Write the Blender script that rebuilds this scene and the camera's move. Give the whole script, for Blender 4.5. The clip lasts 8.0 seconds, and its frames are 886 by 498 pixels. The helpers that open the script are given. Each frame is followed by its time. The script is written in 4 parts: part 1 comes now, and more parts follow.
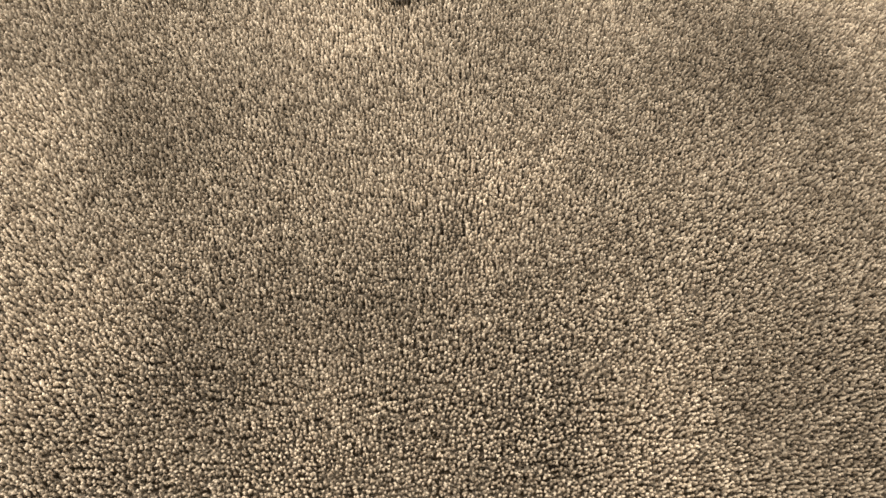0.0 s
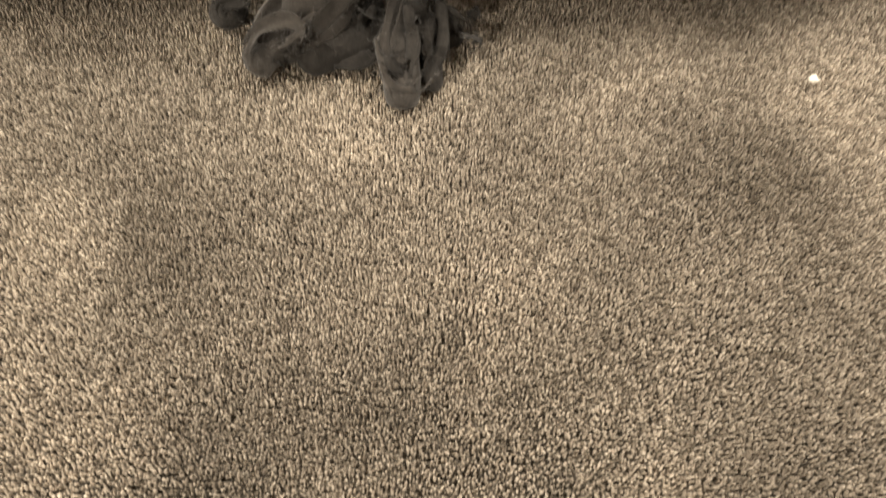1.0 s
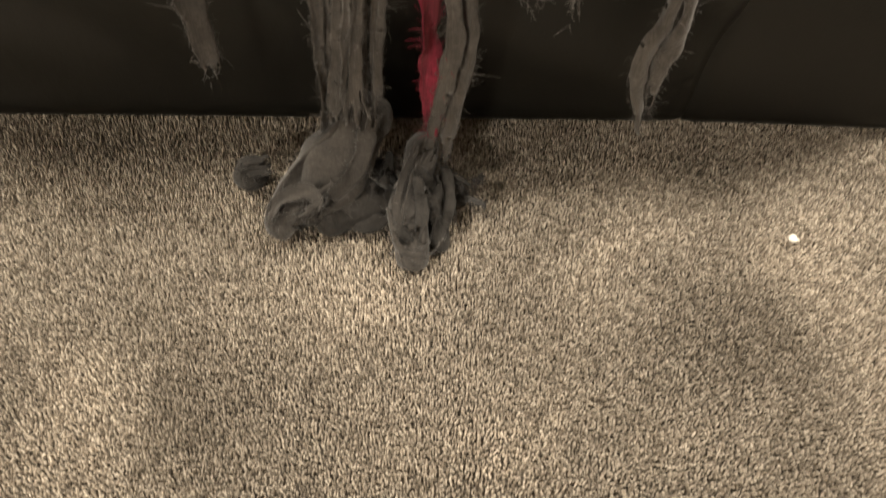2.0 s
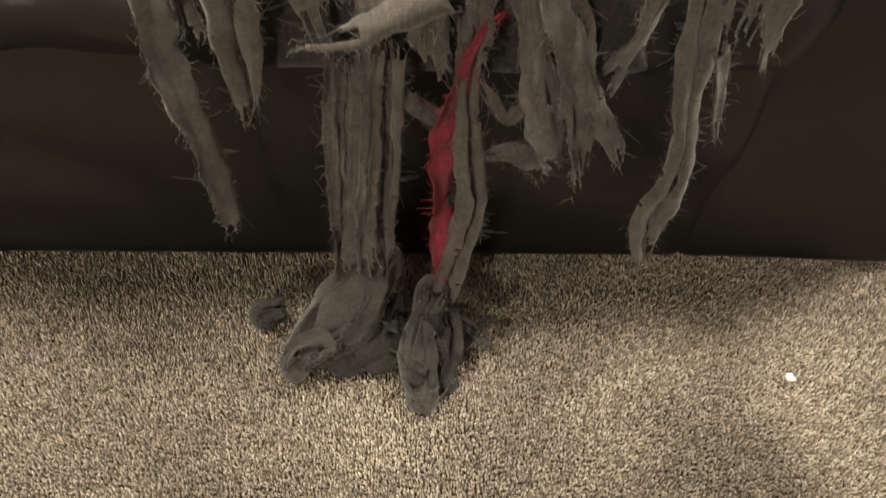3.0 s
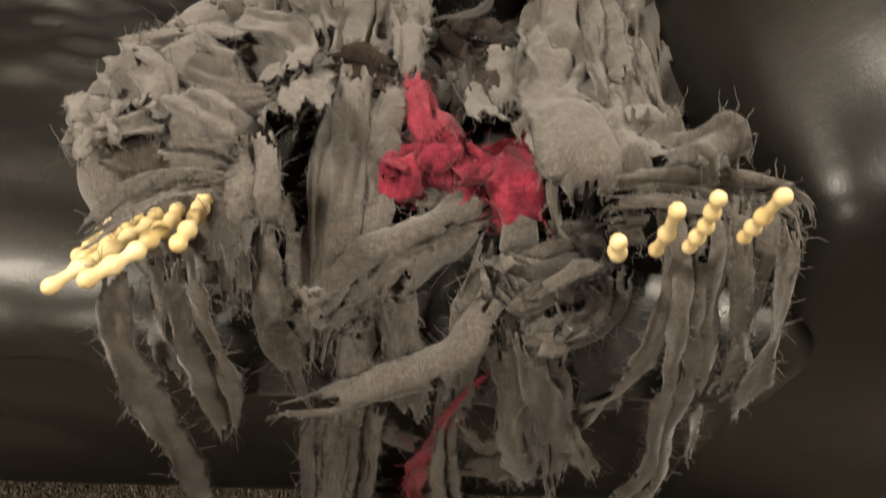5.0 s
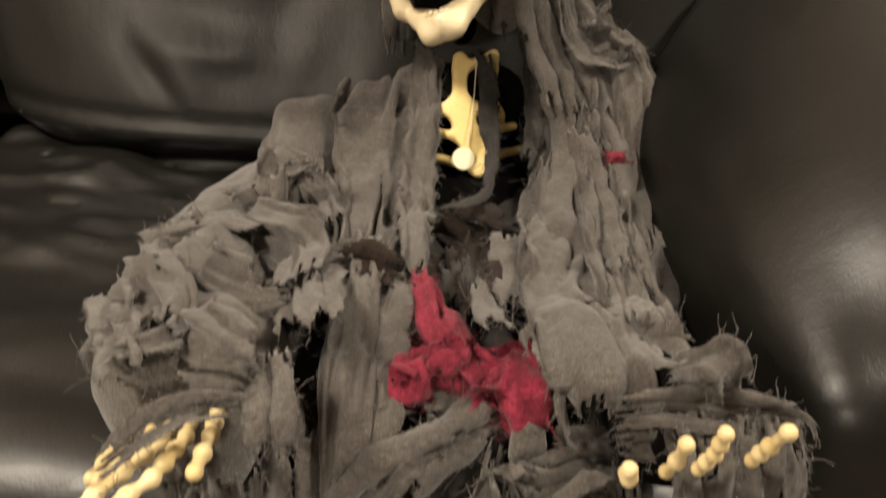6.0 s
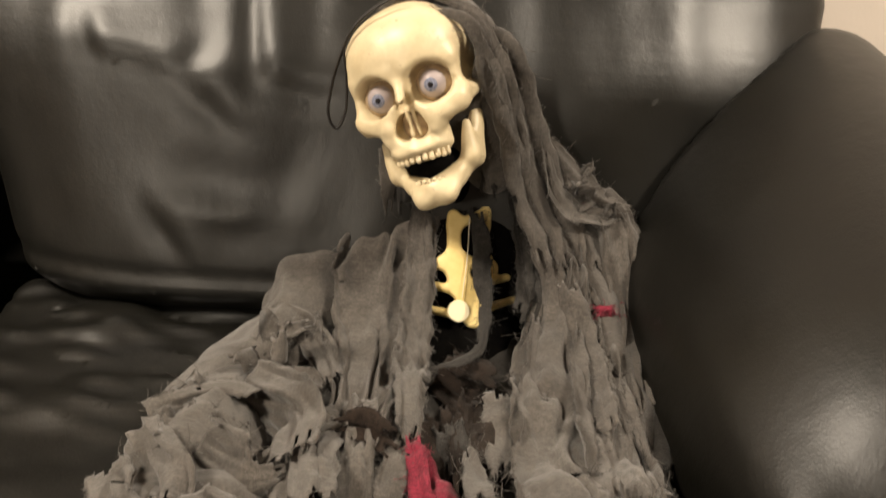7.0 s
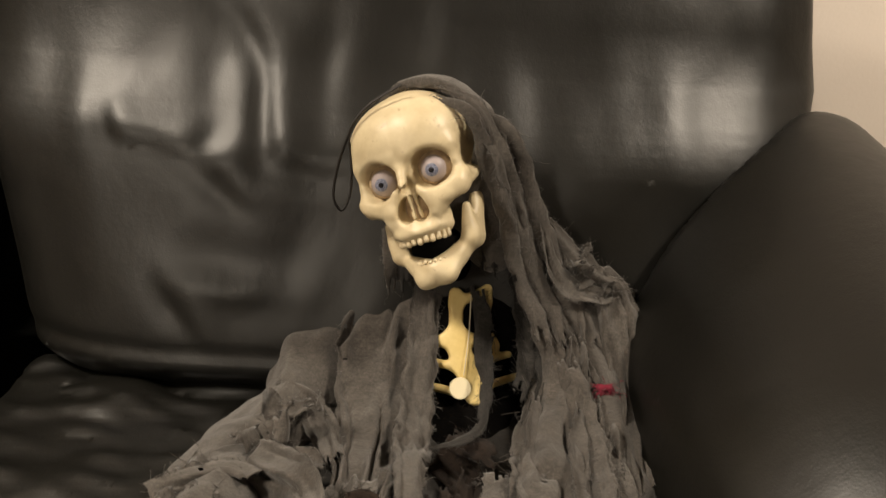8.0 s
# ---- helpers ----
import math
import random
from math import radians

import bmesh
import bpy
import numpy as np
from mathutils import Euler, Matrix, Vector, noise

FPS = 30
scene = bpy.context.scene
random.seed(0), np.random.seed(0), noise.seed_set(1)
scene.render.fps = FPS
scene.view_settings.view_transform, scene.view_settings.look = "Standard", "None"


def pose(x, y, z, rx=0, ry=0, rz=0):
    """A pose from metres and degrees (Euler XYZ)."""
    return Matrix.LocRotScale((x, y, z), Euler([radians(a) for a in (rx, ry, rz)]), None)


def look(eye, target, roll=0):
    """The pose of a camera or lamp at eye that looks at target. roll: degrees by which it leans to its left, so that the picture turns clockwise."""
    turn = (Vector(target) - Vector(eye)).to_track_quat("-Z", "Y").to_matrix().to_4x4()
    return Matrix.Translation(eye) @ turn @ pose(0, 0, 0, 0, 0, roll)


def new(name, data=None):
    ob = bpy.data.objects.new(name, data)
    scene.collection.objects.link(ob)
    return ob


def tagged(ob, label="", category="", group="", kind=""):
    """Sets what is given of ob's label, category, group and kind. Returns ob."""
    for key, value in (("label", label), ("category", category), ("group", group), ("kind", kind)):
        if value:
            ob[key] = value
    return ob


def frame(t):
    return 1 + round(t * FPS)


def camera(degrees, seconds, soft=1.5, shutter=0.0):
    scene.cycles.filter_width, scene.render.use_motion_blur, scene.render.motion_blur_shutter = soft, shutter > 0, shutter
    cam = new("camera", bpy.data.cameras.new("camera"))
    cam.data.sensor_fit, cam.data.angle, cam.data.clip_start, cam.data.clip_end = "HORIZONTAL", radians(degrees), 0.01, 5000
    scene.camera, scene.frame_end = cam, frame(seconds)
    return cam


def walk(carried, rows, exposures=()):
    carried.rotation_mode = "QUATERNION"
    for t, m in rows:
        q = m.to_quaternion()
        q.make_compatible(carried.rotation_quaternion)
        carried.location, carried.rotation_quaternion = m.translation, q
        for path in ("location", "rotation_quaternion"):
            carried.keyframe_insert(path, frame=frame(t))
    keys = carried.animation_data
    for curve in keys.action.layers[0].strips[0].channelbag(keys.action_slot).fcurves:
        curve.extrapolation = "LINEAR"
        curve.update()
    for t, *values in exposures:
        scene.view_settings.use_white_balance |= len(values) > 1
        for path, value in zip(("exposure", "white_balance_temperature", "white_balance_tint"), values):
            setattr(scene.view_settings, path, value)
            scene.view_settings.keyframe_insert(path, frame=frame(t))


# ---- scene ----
cam = camera(62.3, 8.0, shutter=0.5)
PATH = [
    (0, (0.077, 0.062, 0.476), (0.126, 0.978, -1.301), 3.0),
    (0.5, (0.076, 0.073, 0.49), (0.125, 1.011, -1.275), 3.0),
    (1, (0.076, 0.101, 0.528), (0.122, 1.097, -1.205), 2.6),
    (1.5, (0.07, 0.124, 0.574), (0.121, 1.194, -1.114), 2.6),
    (2, (0.066, 0.157, 0.619), (0.115, 1.285, -1.032), 2.4),
    (2.2, (0.067, 0.174, 0.642), (0.116, 1.32, -0.997), 2.3),
    (3.3, (0.053, 0.23, 0.725), (0.098, 1.487, -0.83), 2.0),
    (3.5, (0.051, 0.244, 0.748), (0.097, 1.499, -0.809), 2.2),
    (4, (0.036, 0.283, 0.79), (0.13, 1.567, -0.74), 4.2),
    (4.5, (0.052, 0.342, 0.826), (0.137, 1.64, -0.693), 4.7),
    (4.7, (0.056, 0.362, 0.837), (0.143, 1.668, -0.675), 5.1),
    (5.8, (0.032, 0.403, 0.886), (0.148, 1.935, -0.394), 6.2),
    (6, (0.034, 0.411, 0.903), (0.141, 1.984, -0.328), 5.6),
    (6.5, (0.037, 0.419, 0.937), (0.131, 2.086, -0.164), 4.7),
    (7, (0.043, 0.416, 0.966), (0.117, 2.155, -0.02), 4.1),
    (7.5, (0.049, 0.415, 0.981), (0.103, 2.203, 0.087), 3.8),
    (8, (0.053, 0.406, 0.993), (0.089, 2.224, 0.16), 3.5),
]
walk(cam, [(t, look(eye, target, roll)) for t, eye, target, roll in PATH],
     exposures=[(0, 0.0, 6500, 10), (2, 0.12, 6500, 9), (3.5, 0.1, 6500, 9), (4.5, 0.08, 6550, 9), (6, -0.3, 6700, 11), (7, -0.35, 6750, 11), (7.5, -0.7, 6750, 11), (8, -0.85, 6750, 11)])

# ---- world and lamps ----
world = bpy.data.worlds.new("world")
scene.world = world
world.use_nodes = True
world.node_tree.nodes["Background"].inputs[0].default_value = (1.0, 0.9, 0.78, 1)
world.node_tree.nodes["Background"].inputs[1].default_value = 0.02


def area_lamp(name, place, target, size, power, colour):
    lamp = bpy.data.lights.new(name, "AREA")
    lamp.shape, lamp.size, lamp.energy, lamp.color = "DISK", size, power, colour
    ob = new(name, lamp)
    ob.matrix_world = look(place, target)
    return ob


WARM = (1.0, 0.89, 0.74)
LAMPS = [(1.35, 0.85, 2.36), (-1.30, 0.70, 2.36), (-1.95, -3.20, 2.36)]
for spot, power, size in zip(LAMPS, (80.0, 100.0, 275.0), (0.30, 0.40, 0.60)):
    area_lamp("bulb", (spot[0], spot[1], spot[2] - 0.075), (spot[0], spot[1], 0), size, power, WARM)


# ---- materials ----
def material(name, build):
    m = bpy.data.materials.new(name)
    m.use_nodes = True
    nt = m.node_tree
    build(nt, nt.nodes["Principled BSDF"])
    return m


def node(nt, kind, **values):
    n = nt.nodes.new(kind)
    for key, value in values.items():
        n.inputs[key.replace("_", " ")].default_value = value
    return n


def ramp(nt, source, stops):
    r = nt.nodes.new("ShaderNodeValToRGB")
    while len(r.color_ramp.elements) < len(stops):
        r.color_ramp.elements.new(0.5)
    for e, (at, c) in zip(r.color_ramp.elements, stops):
        e.position, e.color = at, (*c, 1)
    nt.links.new(source, r.inputs[0])
    return r.outputs[0]


def bump(nt, height, strength, distance, after=None):
    b = node(nt, "ShaderNodeBump", Strength=strength, Distance=distance)
    nt.links.new(height, b.inputs["Height"])
    if after:
        nt.links.new(after, b.inputs["Normal"])
    return b.outputs[0]


def coords(nt, scale=(1, 1, 1)):
    c = nt.nodes.new("ShaderNodeTexCoord")
    mp = node(nt, "ShaderNodeMapping", Scale=scale)
    nt.links.new(c.outputs["Object"], mp.inputs[0])
    return mp.outputs[0]


def noise_tex(nt, scale, detail=4.0, rough=0.55, vec=None):
    n = node(nt, "ShaderNodeTexNoise", Scale=scale, Detail=detail, Roughness=rough)
    nt.links.new(vec or coords(nt), n.inputs["Vector"])
    return n.outputs[0]


def mixc(nt, factor, a, b, mode="MIX"):
    m = nt.nodes.new("ShaderNodeMix")
    m.data_type, m.blend_type = "RGBA", mode
    for sock, v in ((m.inputs[0], factor), (m.inputs[6], a), (m.inputs[7], b)):
        if isinstance(v, (int, float)):
            sock.default_value = v
        elif isinstance(v, tuple):
            sock.default_value = (*v, 1)
        else:
            nt.links.new(v, sock)
    return m.outputs[2]


def leather(nt, p):
    big = noise_tex(nt, 5.0, 4)
    c = ramp(nt, big, [(0.3, (0.0026, 0.0024, 0.0017)), (0.75, (0.0056, 0.0052, 0.0036))])
    nt.links.new(c, p.inputs["Base Color"])
    v = node(nt, "ShaderNodeTexVoronoi", Scale=420.0)
    nt.links.new(coords(nt), v.inputs["Vector"])
    crease = noise_tex(nt, 22.0, 6, 0.6, coords(nt, (1, 1, 0.6)))
    n = bump(nt, v.outputs[0], 0.12, 0.0008)
    n = bump(nt, crease, 0.17, 0.006, n)
    nt.links.new(n, p.inputs["Normal"])
    r = nt.nodes.new("ShaderNodeMapRange")
    r.inputs[3].default_value, r.inputs[4].default_value = 0.35, 0.50
    nt.links.new(noise_tex(nt, 14.0, 5), r.inputs[0])
    nt.links.new(r.outputs[0], p.inputs["Roughness"])
    p.inputs["Specular IOR Level"].default_value = 0.45


def fabric(dark, light, sheen=0.25):
    def build(nt, p):
        big = noise_tex(nt, 9.0, 5, 0.6)
        mid = noise_tex(nt, 46.0, 4, 0.65)
        fine = noise_tex(nt, 230.0, 4, 0.75)
        warp = noise_tex(nt, 1.0, 2, 0.6, coords(nt, (1300, 260, 60)))
        weft = noise_tex(nt, 1.0, 2, 0.6, coords(nt, (60, 420, 1300)))
        c = ramp(nt, big, [(0.3, dark), (0.72, light)])
        for source, lo, hi in ((mid, 0.80, 1.16), (fine, 0.70, 1.22), (warp, 0.76, 1.18), (weft, 0.76, 1.18)):
            c = mixc(nt, 1.0, c, ramp(nt, source, [(0.34, (lo, lo, lo)), (0.66, (hi, hi, hi))]), "MULTIPLY")
        nt.links.new(c, p.inputs["Base Color"])
        n = bump(nt, mid, 0.35, 0.003)
        n = bump(nt, fine, 0.5, 0.0013, n)
        n = bump(nt, warp, 0.4, 0.0008, n)
        n = bump(nt, weft, 0.4, 0.0008, n)
        nt.links.new(n, p.inputs["Normal"])
        p.inputs["Roughness"].default_value = 0.95
        p.inputs["Specular IOR Level"].default_value = 0.12 if sheen else 0.04
        p.inputs["Sheen Weight"].default_value = sheen
        p.inputs["Sheen Roughness"].default_value = 0.6
    return build


def carpet(nt, p):
    g = nt.nodes.new("ShaderNodeNewGeometry")
    c = ramp(nt, g.outputs["Random Per Island"], [(0.0, (0.215, 0.191, 0.160)), (0.3, (0.335, 0.303, 0.260)), (0.65, (0.425, 0.389, 0.338)), (1.0, (0.55, 0.512, 0.455))])
    # tuft colour carries the shading of the leaning pile
    nap_shade = nt.nodes.new("ShaderNodeAttribute")
    nap_shade.attribute_name = "nap_shade"
    patch = ramp(nt, nap_shade.outputs["Fac"], [(0.0, (0.62, 0.60, 0.57)), (0.5, (0.95, 0.93, 0.90)), (1.0, (1.26, 1.23, 1.19))])
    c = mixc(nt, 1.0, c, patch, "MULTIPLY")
    clump = ramp(nt, noise_tex(nt, 95.0, 3, 0.6), [(0.36, (0.70, 0.68, 0.66)), (0.56, (1.10, 1.09, 1.08))])
    nt.links.new(mixc(nt, 1.0, c, clump, "MULTIPLY"), p.inputs["Base Color"])
    p.inputs["Roughness"].default_value = 0.95
    p.inputs["Specular IOR Level"].default_value = 0.03


def carpet_far(nt, p):
    v = node(nt, "ShaderNodeTexVoronoi", Scale=230.0)
    nt.links.new(coords(nt), v.inputs["Vector"])
    c = ramp(nt, v.outputs["Color"], [(0.0, (0.055, 0.048, 0.039)), (0.4, (0.135, 0.118, 0.097)), (1.0, (0.30, 0.268, 0.225))])
    patch = ramp(nt, noise_tex(nt, 7.5, 4, 0.6), [(0.40, (0.60, 0.59, 0.58)), (0.58, (1.1, 1.08, 1.05))])
    nt.links.new(mixc(nt, 1.0, c, patch, "MULTIPLY"), p.inputs["Base Color"])
    nt.links.new(bump(nt, v.outputs["Distance"], 0.9, 0.004), p.inputs["Normal"])
    p.inputs["Roughness"].default_value = 0.95


def plastic(dark, light, rough, scale=28.0):
    def build(nt, p):
        c = ramp(nt, noise_tex(nt, scale, 5, 0.6), [(0.3, dark), (0.6, light)])
        nt.links.new(c, p.inputs["Base Color"])
        nt.links.new(bump(nt, noise_tex(nt, 90.0, 4), 0.12, 0.002), p.inputs["Normal"])
        p.inputs["Roughness"].default_value = rough
    return build


def aged_plastic(nt, p):
    c = ramp(nt, noise_tex(nt, 24.0, 5, 0.6), [(0.3, (0.53, 0.43, 0.26)), (0.62, (0.68, 0.575, 0.375))])
    grime = ramp(nt, noise_tex(nt, 70.0, 6, 0.7), [(0.61, (0, 0, 0)), (0.80, (1, 1, 1))])
    nt.links.new(mixc(nt, grime, c, (0.30, 0.20, 0.11)), p.inputs["Base Color"])
    nt.links.new(bump(nt, noise_tex(nt, 120.0, 5), 0.2, 0.002), p.inputs["Normal"])
    p.inputs["Roughness"].default_value = 0.42


def wall_paint(nt, p):
    c = ramp(nt, noise_tex(nt, 2.0, 4), [(0.3, (0.66, 0.585, 0.52)), (0.7, (0.72, 0.645, 0.57))])
    nt.links.new(c, p.inputs["Base Color"])
    nt.links.new(bump(nt, noise_tex(nt, 160.0, 3), 0.15, 0.002), p.inputs["Normal"])
    p.inputs["Roughness"].default_value = 0.8


def plain(colour, rough, metal=0.0):
    def build(nt, p):
        p.inputs["Base Color"].default_value = (*colour, 1)
        p.inputs["Roughness"].default_value = rough
        p.inputs["Metallic"].default_value = metal
    return build


def iris_mat(nt, p):
    c = ramp(nt, noise_tex(nt, 700.0, 3), [(0.35, (0.10, 0.11, 0.17)), (0.65, (0.28, 0.30, 0.38))])
    nt.links.new(c, p.inputs["Base Color"])
    p.inputs["Roughness"].default_value = 0.08


def glow(nt, p):
    p.inputs["Base Color"].default_value = (0.9, 0.85, 0.75, 1)
    p.inputs["Emission Color"].default_value = (*WARM, 1)
    p.inputs["Emission Strength"].default_value = 6.0


LEATHER = material("black_leather", leather)
GAUZE = material("grey_gauze", fabric((0.050, 0.0425, 0.0365), (0.088, 0.078, 0.068)))
# the grey gauze at about half its tone, for the foot wrappings
GAUZE_MID = material("mid_gauze", fabric((0.026, 0.0225, 0.0195), (0.050, 0.044, 0.038)))
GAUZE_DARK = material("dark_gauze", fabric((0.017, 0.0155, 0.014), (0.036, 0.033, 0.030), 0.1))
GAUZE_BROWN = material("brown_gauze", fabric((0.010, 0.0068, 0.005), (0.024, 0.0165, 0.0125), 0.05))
GAUZE_RED = material("red_gauze", fabric((0.135, 0.011, 0.024), (0.25, 0.024, 0.048), 0.1))
BONE = material("ivory_plastic", aged_plastic)
BONE_YELLOW = material("yellow_plastic", plastic((0.60, 0.44, 0.155), (0.74, 0.58, 0.25), 0.45))
BONE_HAND = material("cream_plastic_bone", plastic((0.58, 0.43, 0.18), (0.72, 0.59, 0.33), 0.45))
BONE_STAIN = material("stained_plastic", plastic((0.16, 0.10, 0.06), (0.42, 0.31, 0.19), 0.5, 60.0))
TOOTH = material("tooth_plastic", plastic((0.50, 0.40, 0.24), (0.70, 0.60, 0.41), 0.35, 90.0))
BLACK = material("black_shirt_and_hollows", fabric((0.0025, 0.0022, 0.0022), (0.005, 0.0045, 0.004), 0.0))
EYE_WHITE = material("eye_white", plain((0.36, 0.31, 0.31), 0.08))
IRIS = material("iris", iris_mat)
PUPIL = material("pupil", plain((0.008, 0.008, 0.012), 0.05))
CORD = material("black_cord", plain((0.012, 0.010, 0.009), 0.6))
STRING = material("white_string", plain((0.62, 0.56, 0.42), 0.7))
TAG = material("cream_plastic", plain((0.78, 0.70, 0.48), 0.4))
WALL = material("beige_paint", wall_paint)
WHITE = material("white_paint", plain((0.75, 0.73, 0.70), 0.6))
CARPET = material("carpet_pile", carpet)
CARPET_FAR = material("carpet_weave", carpet_far)
GLOW = material("lamp_glass", glow)
FLUFF = material("white_lint", plain((0.8, 0.76, 0.68), 0.9))


# ---- shape tools ----
def mesh_from(name, verts, faces, mats, index=None, smooth=True):
    me = bpy.data.meshes.new(name)
    me.from_pydata(np.asarray(verts, float).tolist() if not isinstance(verts, list) else verts, [], faces)
    for m in mats:
        me.materials.append(m)
    if index is not None:
        me.polygons.foreach_set("material_index", np.asarray(index, np.int32))
    if smooth:
        me.polygons.foreach_set("use_smooth", np.ones(len(me.polygons), bool))
    me.update()
    return me


def part(name, me, parent, label=""):
    ob = new(name, me)
    ob.parent = parent
    if parent is not None:
        ob.matrix_parent_inverse = parent.matrix_world.inverted()
    return tagged(ob, label=label)


def thing(name, place, label, category, group="", kind=""):
    ob = new(name)
    ob.empty_display_size = 0.05
    ob.matrix_world = Matrix.Translation(place)
    return tagged(ob, label, category, group, kind)


def skin(f, lo, hi, cell):
    """The surface f = 0 inside a box, as vertices and quads. f takes an array of points."""
    lo, hi = np.array(lo, float), np.array(hi, float)
    n = np.maximum(np.ceil((hi - lo) / cell).astype(int) + 1, 3)
    axes = [lo[i] + cell * np.arange(n[i]) for i in range(3)]
    grid = np.stack(np.meshgrid(*axes, indexing="ij"), -1).reshape(-1, 3)
    s = (f(grid) < 0).reshape(n)
    count = sum(s[i:n[0] - 1 + i, j:n[1] - 1 + j, k:n[2] - 1 + k].astype(int) for i in (0, 1) for j in (0, 1) for k in (0, 1))
    live = (count > 0) & (count < 8)
    ids = -np.ones(live.shape, int)
    ids[live] = np.arange(live.sum())
    centre = lo + cell * (np.argwhere(live) + 0.5)
    v, e = centre.copy(), cell * 0.15
    for _ in range(5):
        d = f(v)
        g = np.stack([(f(v + e * a) - f(v - e * a)) / (2 * e) for a in np.eye(3)], -1)
        step = d[:, None] * g / np.maximum((g * g).sum(1), 0.05)[:, None]
        v = np.clip(v - np.clip(step, -cell, cell), centre - 0.75 * cell, centre + 0.75 * cell)
    faces = []
    for a in range(3):
        b, c = (a + 1) % 3, (a + 2) % 3
        s0, s1 = np.take(s, range(n[a] - 1), a), np.take(s, range(1, n[a]), a)
        for flip in (False, True):
            w = np.argwhere((s0 & ~s1) if not flip else (~s0 & s1))
            w = w[(w[:, b] > 0) & (w[:, c] > 0) & (w[:, b] < n[b] - 1) & (w[:, c] < n[c] - 1)]
            quad = []
            for db, dc in ((-1, -1), (0, -1), (0, 0), (-1, 0)):
                q = w.copy()
                q[:, b] += db
                q[:, c] += dc
                quad.append(ids[q[:, 0], q[:, 1], q[:, 2]])
            quad = np.stack(quad[::-1] if flip else quad, 1)
            faces.append(quad[(quad >= 0).all(1)])
    return v, np.concatenate(faces)


def ball(p, c, r):
    """Signed distance, nearly, to an ellipsoid."""
    r = np.array(r, float) * np.ones(3)
    q = (p - np.array(c)) / r
    k = np.sqrt((q * q).sum(1)) + 1e-9
    k2 = np.sqrt(((q / r) ** 2).sum(1)) + 1e-9
    return k * (k - 1) / k2


def rod(p, a, b, ra, rb=None):
    """Signed distance to a tapered rod with round ends."""
    rb = ra if rb is None else rb
    a, b = np.array(a, float), np.array(b, float)
    ab = b - a
    h = np.clip(((p - a) @ ab) / (ab @ ab), 0, 1)
    return np.sqrt(((p - a - h[:, None] * ab) ** 2).sum(1)) - (ra + (rb - ra) * h)


def box(p, c, half, r):
    q = np.abs(p - np.array(c)) - (np.array(half) - r)
    return np.sqrt((np.maximum(q, 0) ** 2).sum(1)) + np.minimum(q.max(1), 0) - r


def melt(a, b, k):
    h = np.clip(0.5 + 0.5 * (b - a) / k, 0, 1)
    return b + (a - b) * h - k * h * (1 - h)


def cut(a, b, k):
    return -melt(-a, b, k)


def waves(p, seed, scale, octaves=3):
    """Smooth pseudo-random relief, about -1 to 1."""
    rng = np.random.RandomState(seed)
    out = np.zeros(len(p))
    for o in range(octaves):
        for _ in range(4):
            d = rng.normal(size=3)
            d /= np.linalg.norm(d)
            out += np.sin((p @ d) * scale * 2 ** o * rng.uniform(0.7, 1.4) + rng.uniform(0, 6.28)) / 2 ** o
    return out / 3.5


# ---- the room ----
def slab(name, lo, hi, mat, label, category):
    bm = bmesh.new()
    bmesh.ops.create_cube(bm, size=1.0)
    lo, hi = Vector(lo), Vector(hi)
    for v in bm.verts:
        v.co = Vector(((lo[i] + hi[i]) / 2 + v.co[i] * (hi[i] - lo[i]) for i in range(3)))
    me = bpy.data.meshes.new(name)
    bm.to_mesh(me)
    bm.free()
    me.materials.append(mat)
    return tagged(new(name, me), label, category, kind="structure")


slab("floor", (-4.5, -7.0, -0.12), (4.5, 1.75, -0.008), CARPET_FAR, "wall-to-wall beige and brown cut-pile carpet", "carpet")
slab("ceiling", (-4.5, -7.0, 2.4), (4.5, 1.75, 2.5), WHITE, "plain white painted ceiling of the living room", "ceiling")
slab("wall_back", (-4.6, 1.75, -0.12), (4.6, 1.87, 2.5), WALL, "plain beige painted wall behind the leather sofa", "wall")
slab("wall_front", (-4.6, -7.12, -0.12), (4.6, -7.0, 2.5), WALL, "plain beige painted living room wall", "wall")
slab("wall_left", (-4.1, -7.0, -0.12), (-4.0, 1.75, 2.5), WALL, "plain beige painted living room wall", "wall")
slab("wall_right", (4.5, -7.0, -0.12), (4.6, 1.75, 2.5), WALL, "plain beige painted living room wall", "wall")


def ceiling_lamp(place):
    x, y, z = place
    lamp = thing("ceiling_lamp", (x, y, z + 0.04), "round flush ceiling lamp with a warm frosted glass", "lamp", "ceiling lamps")
    for name, r, h, top, mat in (("base_plate", 0.15, 0.02, z + 0.04, WHITE), ("glass", 0.12, 0.04, z + 0.02, GLOW)):
        bm = bmesh.new()
        bmesh.ops.create_cone(bm, cap_ends=True, segments=32, radius1=r * 0.9, radius2=r, depth=h)
        bmesh.ops.translate(bm, verts=bm.verts, vec=(x, y, top - h / 2))
        me = bpy.data.meshes.new(name)
        bm.to_mesh(me)
        bm.free()
        me.materials.append(mat)
        part(name, me, lamp)


for spot in LAMPS:
    ceiling_lamp(spot)


